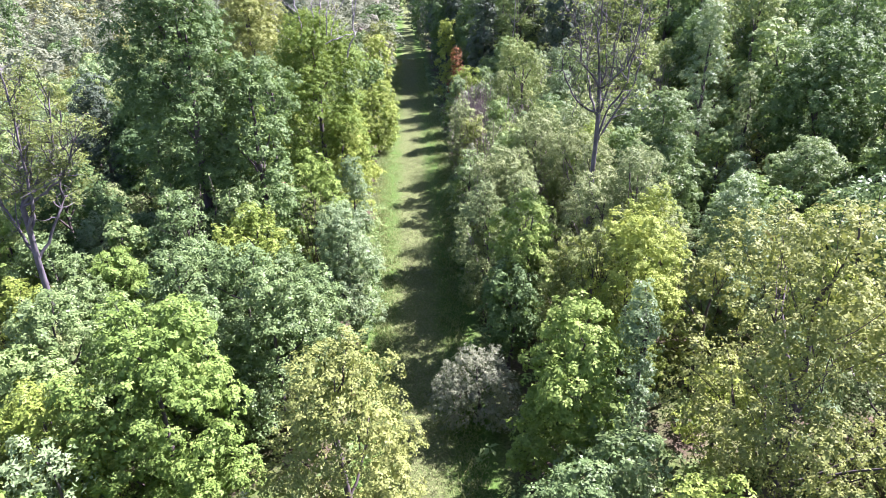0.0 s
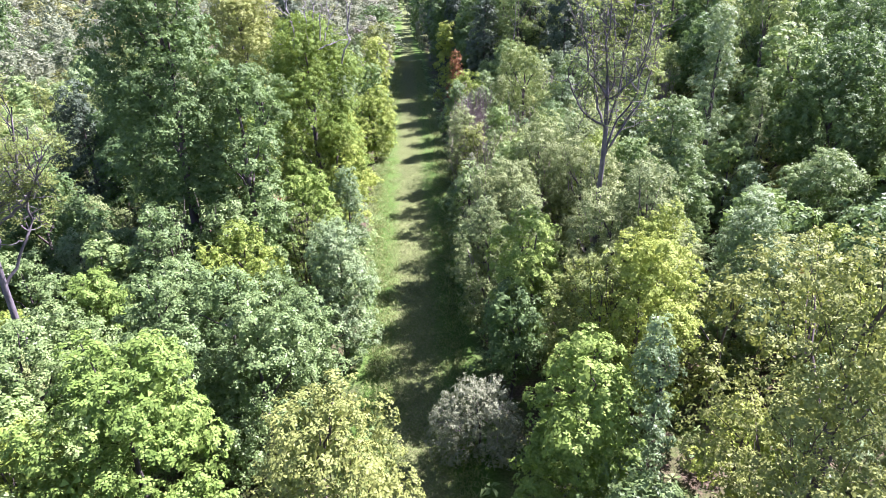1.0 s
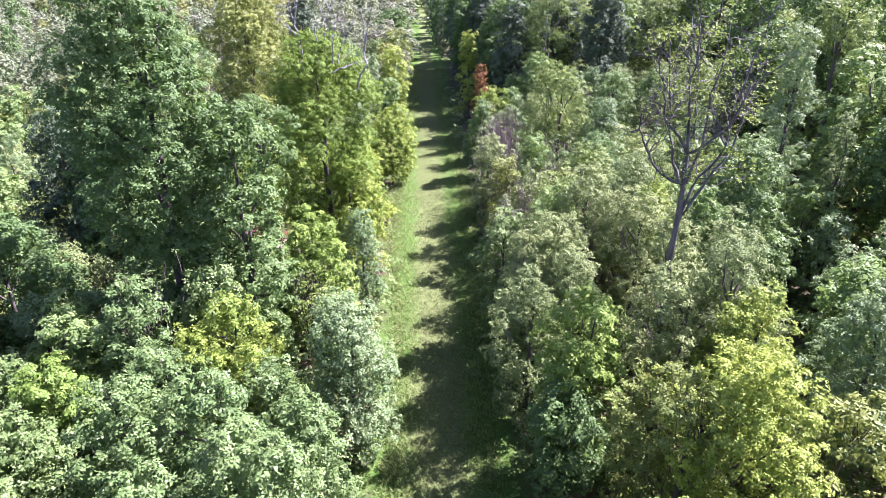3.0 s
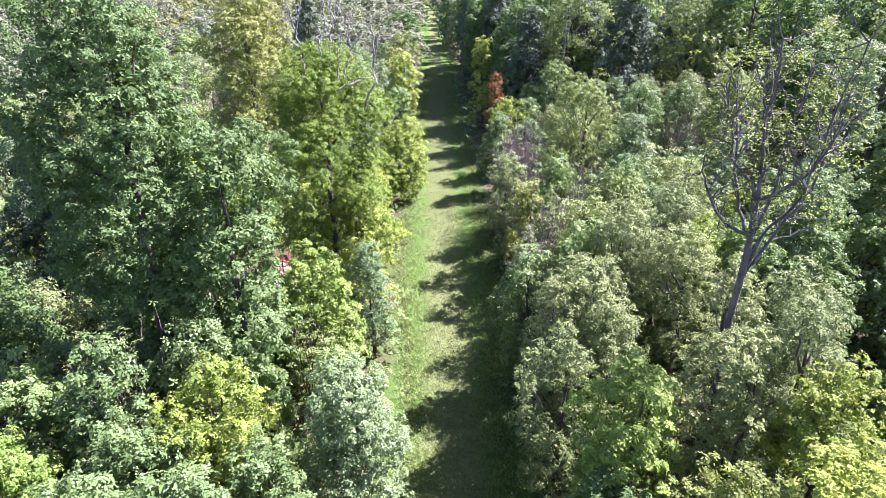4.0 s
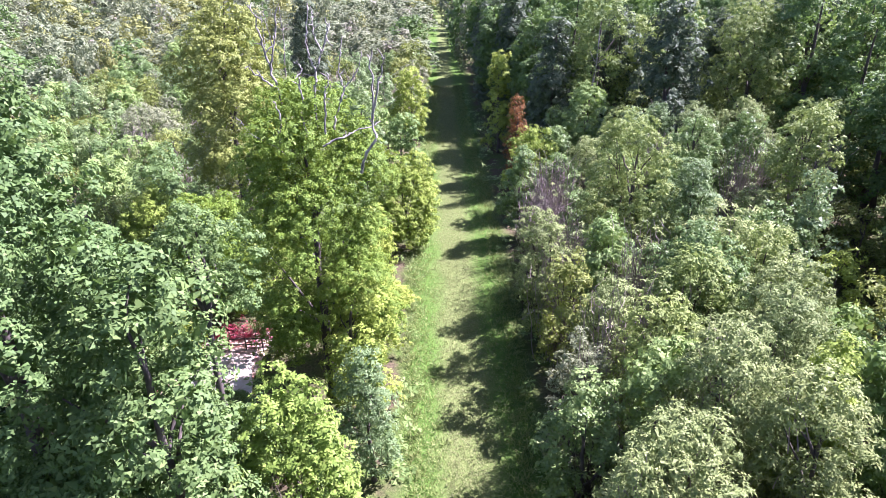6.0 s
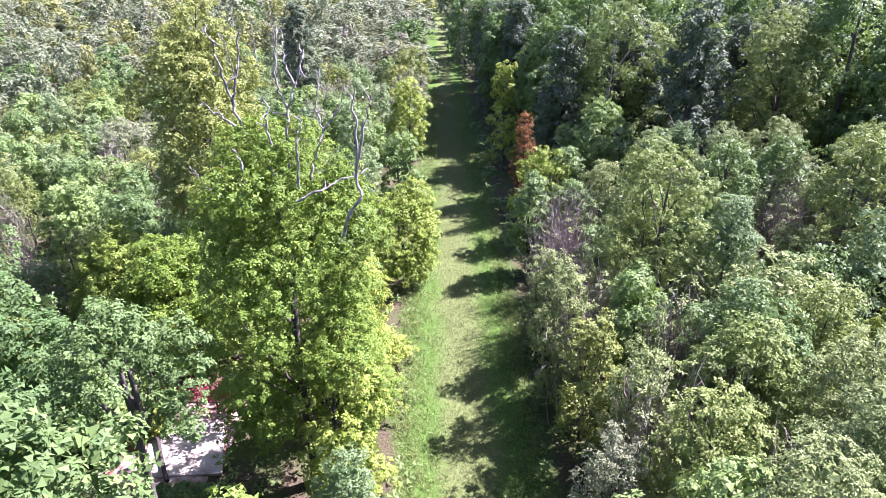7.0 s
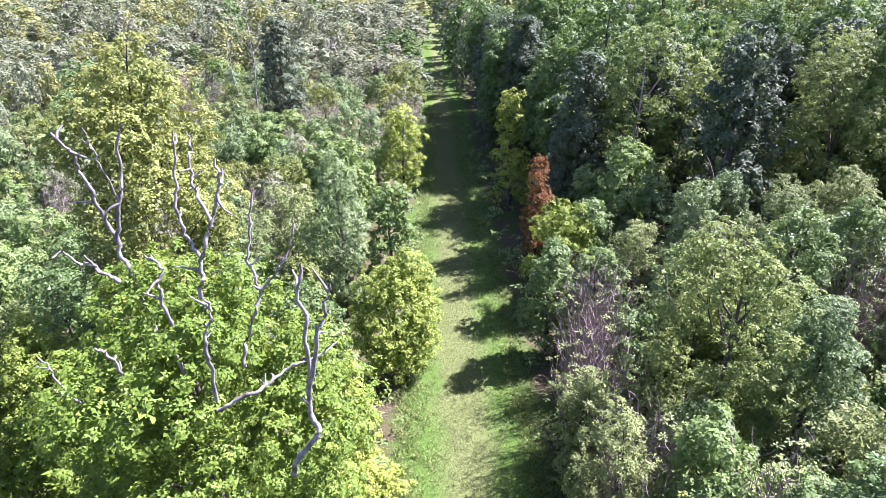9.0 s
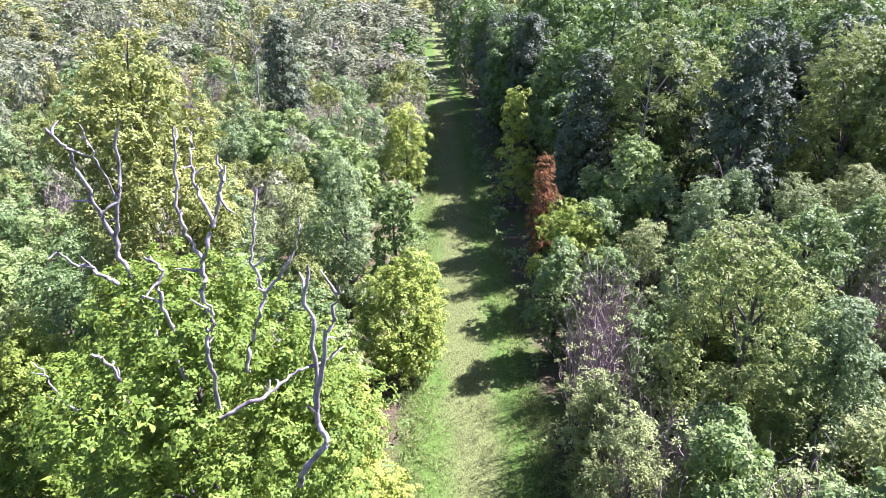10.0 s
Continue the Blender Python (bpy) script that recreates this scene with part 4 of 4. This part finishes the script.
def pen():
    rng = np.random.default_rng(8)
    g = 22
    u, w = np.meshgrid(np.linspace(0, 1, g), np.linspace(0, 1, g), indexing="ij")
    x, y = -22.6 + 6.4 * u, 51.6 + 9.0 * w
    edge = np.minimum(np.minimum(u, 1 - u), np.minimum(w, 1 - w))
    z = 0.16 * np.clip(edge * 6, 0, 1) - 0.02 + rng.normal(0, 0.015, u.shape)
    i, j = np.meshgrid(np.arange(g - 1), np.arange(g - 1), indexing="ij")
    q = np.stack([i * g + j, (i + 1) * g + j, (i + 1) * g + j + 1, i * g + j + 1], -1).reshape(-1, 4)
    v = np.stack([x.ravel() + rng.normal(0, 0.08, g * g), y.ravel() + rng.normal(0, 0.08, g * g), z.ravel()], -1)
    tagged(part("sand_patch", mesh_from("sand_patch", v, q, sand_material(), True)), "bare pale reddish sand in a small clearing", "sand", kind="structure")
    # Added thin slab: the sunlit part of the sand, its brightness in the colour.
    corners = [(-21.0, 57.0), (-19.8, 53.2), (-15.8, 53.6), (-17.0, 57.2)]
    ring = [(a, b, z) for z in (0.06, 0.24) for a, b in corners]
    sides = [(0, 1, 5, 4), (1, 2, 6, 5), (2, 3, 7, 6), (3, 0, 4, 7), (4, 5, 6, 7), (3, 2, 1, 0)]
    slab = tagged(part("concrete_slab", mesh_from("concrete_slab", ring, sides, slab_material())), "thin pale slab standing for sunlit sand, brightness put in its colour", "slab")
    bevel = slab.modifiers.new("edge", 'BEVEL')
    bevel.width, bevel.segments = 0.03, 2
    pole = tagged(part("leaning_pole", mesh_from("leaning_pole", *tube(bend(rng, (-18.3, 52.9, 0.34), (-21.0, 57.2, 0.62), 8, 0.02), np.linspace(0.12, 0.08, 8), 7), POLE, True)), "dark fallen pole lying across pale sand", "pole")
    rails = tagged(new("rail_fence"), "rough wooden rail fence on pale sand", "fence")
    rails.matrix_basis = pose(-18.2, 57.9, 0.1)
    for k in range(4):
        part("post", mesh_from("post", *tube([(-1.6 + k * 1.1, 0.05 * k, -0.1), (-1.6 + k * 1.1, 0.05 * k, 0.55), (-1.58 + k * 1.1, 0.05 * k, 1.0)], [0.05, 0.05, 0.045], 6), TWIG, True), rails)
    for zz in (0.45, 0.85):
        part("rail", mesh_from("rail", *tube(bend(rng, (-1.8, 0.0, zz), (1.9, 0.18, zz + 0.05), 6, 0.02), np.full(6, 0.04), 6), TWIG, True), rails)
    red = new("red_bush")
    red.matrix_basis = pose(-19.4, 59.6, 0)
    tagged(red, "low bush with reddish dead leaves on sand", "shrub")
    p = np.stack([rng.normal(0, 1.5, 260), rng.normal(0, 0.35, 260), np.abs(rng.normal(0.5, 0.3, 260))], -1)
    pieces = [tube(bend(rng, (a, 0, 0), (a + rng.normal(0, 0.3), rng.normal(0, 0.3), 0.9), 4, 0.04), [0.02, 0.018, 0.014, 0.008], 3) for a in rng.normal(0, 1.3, 24)]
    tagged(part("brushwood", mesh_from("brushwood", *join(pieces), TWIG), red), kind="stuff")
    v, f = leaves(rng, p, np.tile([0, 0, 1.0], (260, 1)), 0.2, 0.1, 5)
    part("foliage", mesh_from("foliage", v, f, LEAF["red"]), red)


pen()

def fallen_branch(x, y, z, turn, length, seed):
    rng = np.random.default_rng(seed)
    root = tagged(new("fallen_branch"), "pale broken branch lying among shrubs", "branch")
    root.matrix_basis = pose(x, y, z, 0, 0, turn)
    line = bend(rng, (0, 0, 0.06), (length, 0, 0.5), 7, 0.06)
    part("stem", mesh_from("stem", *tube(line, np.linspace(0.09, 0.03, 7), 7), PALE_BARK, True), root)
    for q in (2, 4, 5):
        e = line[q] + np.array([rng.uniform(0.3, 0.8), rng.normal(0, 0.5), rng.uniform(0.1, 0.5)])
        part("side_twig", mesh_from("side_twig", *tube(bend(rng, line[q], e, 4, 0.04), np.linspace(0.035, 0.01, 4), 5), PALE_BARK, True), root)


fallen_branch(0.6, 62.0, 0.1, 35, 2.4, 1)
fallen_branch(-25.4, 60.5, 0.1, 60, 3.4, 2)
fallen_branch(-24.6, 62.5, 0.1, 20, 2.6, 3)
fallen_branch(1.2, 42.0, 0.2, 10, 2.2, 4)

# ---- the woods between ----
taken = [(x, y, r) for k, x, y, h, r, *_ in KEY] + [(-11.2, 53.4, 4.4), (-19.4, 55.8, 3.4), (-17.2, 52.6, 2.6), (0.9, 25.8, 1.2), (3.3, 71.3, 1.4), (2.3, 58.0, 1.2), (-19.6, 26.0, 1.0), (4.5, 13.0, 2.4), (8.7, 35.7, 0.8), (-13.2, 47.6, 2.6), (-16.0, 50.0, 2.6), (-14.8, 53.0, 1.6), (-25.0, 62.0, 1.8), (2.4, 95.0, 2.6), (-7.4, 17.4, 2.2), (-7.4, 20.6, 2.2)]
PROTO = {}
FILL = {
    "scrub": [("ash", 6.2, 2.3, "ash_tree", "grey-green leafy young tree in thick scrub"), ("willow", 5.8, 2.3, "willow_tree", "grey-green sallow willow with fine leaves"),
              ("silver", 5.0, 2.0, "willow_tree", "pale silvery willow bush in open scrub"), ("maple", 6.4, 2.2, "maple_tree", "green leafy young tree in scrub"),
              ("slim_ash", 6.6, 1.7, "ash_tree", "upright grey-green ash in open scrub"), ("olive", 6.2, 2.1, "hawthorn_tree", "olive-green rounded scrub tree")],
    "mixed": [("ash", 8.0, 2.6, "ash_tree", "grey-green leafy young tree in thick scrub"), ("maple", 8.6, 2.7, "maple_tree", "green leafy young tree in scrub"),
              ("willow", 8.0, 2.7, "willow_tree", "grey-green sallow willow with fine leaves"), ("slim_ash", 9.0, 1.9, "ash_tree", "upright grey-green ash tree"),
              ("olive", 8.2, 2.4, "hawthorn_tree", "olive-green rounded scrub tree"), ("lime", 7.2, 2.2, "maple_tree", "sunlit bright green bushy maple")],
    # Dark ivy leaf colour and oak also deepen the shade of these woods.
    "tall": [("dark", 14.0, 2.8, "ivy_clad_tree", "ivy-covered tree, dark leaf colour standing for shade in dense woods"), ("oak", 16.5, 3.6, "oak_tree", "tall dark green oak in dense woods"),
             ("oak", 15.5, 3.8, "oak_tree", "tall dark green oak in dense woods"), ("elm", 15.5, 3.2, "elm_tree", "tall olive-green elm in dense woods"),
             ("oak", 17.5, 3.4, "oak_tree", "tall dark green oak in dense woods"), ("maple", 14.0, 3.4, "maple_tree", "tall green maple in dense woods")],
}
fill_rng = np.random.default_rng(21)


def zone(x, y):
    if x < ride_x(y):
        return "scrub" if y > 62 else "mixed"
    if (y > 86 and x > 5) or y > 96 or x > 27:
        return "tall"
    return "mixed"


def place_fill():
    gap = 3.4
    for yi in np.arange(8, 150, gap):
        for xi in np.arange(-66, 62, gap):
            x, y = xi + fill_rng.uniform(-1.2, 1.2), yi + fill_rng.uniform(-1.2, 1.2)
            if abs(x) > 9 + 0.69 * y or abs(x) > 62:
                continue
            z = zone(x, y)
            if z == "tall" and fill_rng.uniform() < 0.22:
                continue
            if y > 105 and fill_rng.uniform() < 0.3:
                continue
            n = fill_rng.integers(len(FILL[z]))
            k, h, r, thing, label = FILL[z][n]
            s = fill_rng.uniform(0.8, 1.2)
            if abs(x - ride_x(y)) < ride_half(y) + r * s * 0.85 + (2.4 if 60 < y < 112 else 0.0):
                continue
            if any((x - a) ** 2 + (y - b) ** 2 < (0.62 * (c + r * s)) ** 2 for a, b, c in taken):
                continue
            taken.append((x, y, r * s))
            if z == "tall":
                s *= 1.12
            v = int(fill_rng.integers(2))
            m = pose(x, y, 0, 0, 0, fill_rng.uniform(0, 360)) @ Matrix.Diagonal((s, s, s * fill_rng.uniform(0.88, 1.12), 1))
            v += 2 * (y < 42) + 4 * (y > 88 and z != "tall")
            fine = (1.2 if y < 42 else 1.3 if y < 88 else 1.7) * (1.05 if z == "tall" else 1.0)
            if z == "scrub" and fill_rng.uniform() < 0.09:
                n, v = -1, v % 2
            if (z, n, v) not in PROTO and n == -1:
                PROTO[z, n, v] = make_thicket("bare_thicket", x, y, 5.2, 1.7, "bare pinkish-grey thicket of thin stems", 40, 60 + v, "willow", 0.15)
                PROTO[z, n, v].matrix_basis = m
            elif (z, n, v) not in PROTO:
                PROTO[z, n, v] = make_tree(thing, k, x, y, h, r, label, coarse=fine, seed=900 + n * 7 + v, limbs=3, boughs=20 if z != "tall" else 26, group="woodland trees", density=0.8 if z != "tall" else 1.0)
                PROTO[z, n, v].matrix_basis = m
            else:
                copy_thing(PROTO[z, n, v], m).scale = m.to_scale()


place_fill()


def undergrowth():
    rng = np.random.default_rng(31)
    n = 4500
    y = rng.uniform(6, 130, n)
    x = rng.uniform(-55, 50, n)
    d = np.abs(x - ride_x(y)) - np.interp(y, [0, 30, 45, 58, 85, 100, 130, 200], [2.2, 2.4, 2.7, 3.5, 3.5, 2.9, 2.4, 2.2])
    pen_gap = (np.abs(x + 19.4) < 3.4) & (np.abs(y - 56) < 4.8)
    keep = (d > 0.2) & ~pen_gap
    x, y = x[keep], y[keep]
    m = len(x)
    p = np.stack([x, y, rng.uniform(0.1, 1.5, m)], -1)
    p = np.repeat(p, 3, 0) + rng.normal(0, 0.35, (m * 3, 3)) * np.array([1, 1, 0.6])
    v, f = leaves(rng, p, np.tile([0, 0, 1.0], (len(p), 1)), 0.34, 0.2, 5, 0.5)
    tagged(part("undergrowth", mesh_from("undergrowth", v, f, LEAF["maple"])), "bramble and nettle undergrowth between the trees", "undergrowth", kind="stuff")


undergrowth()


# ---- far woods ----
def far_tree(rng):
    cen, lr = crown_lobes(rng, "round", 8.0, 2.8, 1.0, 16)
    d = unit(rng.normal(0, 1, (16, 34, 3)) + np.array([0, 0, 0.5]))
    p = cen[:, None] + d * lr[:, None, None] * rng.uniform(0.88, 1.0, (16, 34, 1))
    solid = leaves(rng, p.reshape(-1, 3), unit(d + np.array([0, 0, 0.3])).reshape(-1, 3), 0.5, 0.5, 1, 0.07)
    d = unit(rng.normal(0, 1, (16, 10, 3)) + np.array([0, 0, 0.8]))
    p = cen[:, None] + d * lr[:, None, None] * rng.uniform(0.95, 1.25, (16, 10, 1))
    ragged = leaves(rng, p.reshape(-1, 3), unit(d + np.array([0, 0, 0.4])).reshape(-1, 3), 0.42, 0.36, 1, 0.3)
    return join([solid, ragged])


def far_woods():
    rng = np.random.default_rng(41)
    # The far_ leaf colours have haze mixed in; tall woods keep plain oak.
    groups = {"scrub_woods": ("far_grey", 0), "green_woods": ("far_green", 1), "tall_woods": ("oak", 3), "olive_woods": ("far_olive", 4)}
    base = {}
    for name, (leaf, s) in groups.items():
        base[name] = [far_tree(np.random.default_rng(50 + s * 3 + i)) for i in range(4)]
    out = {n: [] for n in groups}
    y = 112.0
    while y < 520:
        gap = 4.4 + (y - 110) * 0.030
        for x in np.arange(-0.7 * y - 12, 0.7 * y + 12, gap):
            xx, yy = x + rng.uniform(-0.45, 0.45) * gap, y + rng.uniform(-0.45, 0.45) * gap
            if yy < 150 and abs(xx) < 63:
                continue
            if xx > 20 and yy > 160 and rng.uniform() < 0.45:
                continue
            if abs(xx - ride_x(yy)) < 4.3:
                continue
            left = xx < ride_x(yy)
            r = rng.uniform()
            if left:
                name = "scrub_woods" if r < 0.45 else "olive_woods" if r < 0.62 else "green_woods" if r < 0.88 else "tall_woods"
                h = rng.uniform(0.5, 1.05) if rng.uniform() < 0.9 else rng.uniform(1.1, 1.6)
            else:
                name = "tall_woods" if r < 0.4 else "olive_woods" if r < 0.7 else "green_woods" if r < 0.9 else "scrub_woods"
                h = rng.uniform(1.5, 2.1)
            if yy > 330:
                h = rng.uniform(1.2, 1.9)
            v, f = base[name][rng.integers(4)]
            a = rng.uniform(0, 6.283)
            w = gap / 5.0 * rng.uniform(0.7, 1.25) * (1.15 if h > 1.4 else 1.0)
            R = np.array([[math.cos(a) * w, -math.sin(a) * w, 0], [math.sin(a) * w, math.cos(a) * w, 0], [0, 0, h]])
            if left and rng.uniform() < 0.12:
                R[:, :2] *= rng.uniform(1.2, 1.45)
            out[name].append((v @ R.T + np.array([xx, yy, 0]), f))
        y += gap
    for yy in np.arange(-70, 112, 6.6):
        for xx in np.arange(-95, 95, 6.6):
            x2, y2 = xx + rng.uniform(-2.4, 2.4), yy + rng.uniform(-2.4, 2.4)
            if (y2 > 6 and abs(x2) < min(12 + 0.69 * y2, 65)) or abs(x2 - ride_x(y2)) < 5:
                continue
            name = ("green_woods", "green_woods", "olive_woods", "tall_woods")[rng.integers(4)]
            v, f = base[name][rng.integers(4)]
            w, hh = rng.uniform(1.1, 1.6), rng.uniform(0.9, 1.5) * (1.4 if x2 > 20 else 1.0)
            out[name].append((v * np.array([w, w, hh]) + np.array([x2, y2, 0]), f))
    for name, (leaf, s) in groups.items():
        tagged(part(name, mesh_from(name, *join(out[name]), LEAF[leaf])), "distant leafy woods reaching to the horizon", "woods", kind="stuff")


far_woods()
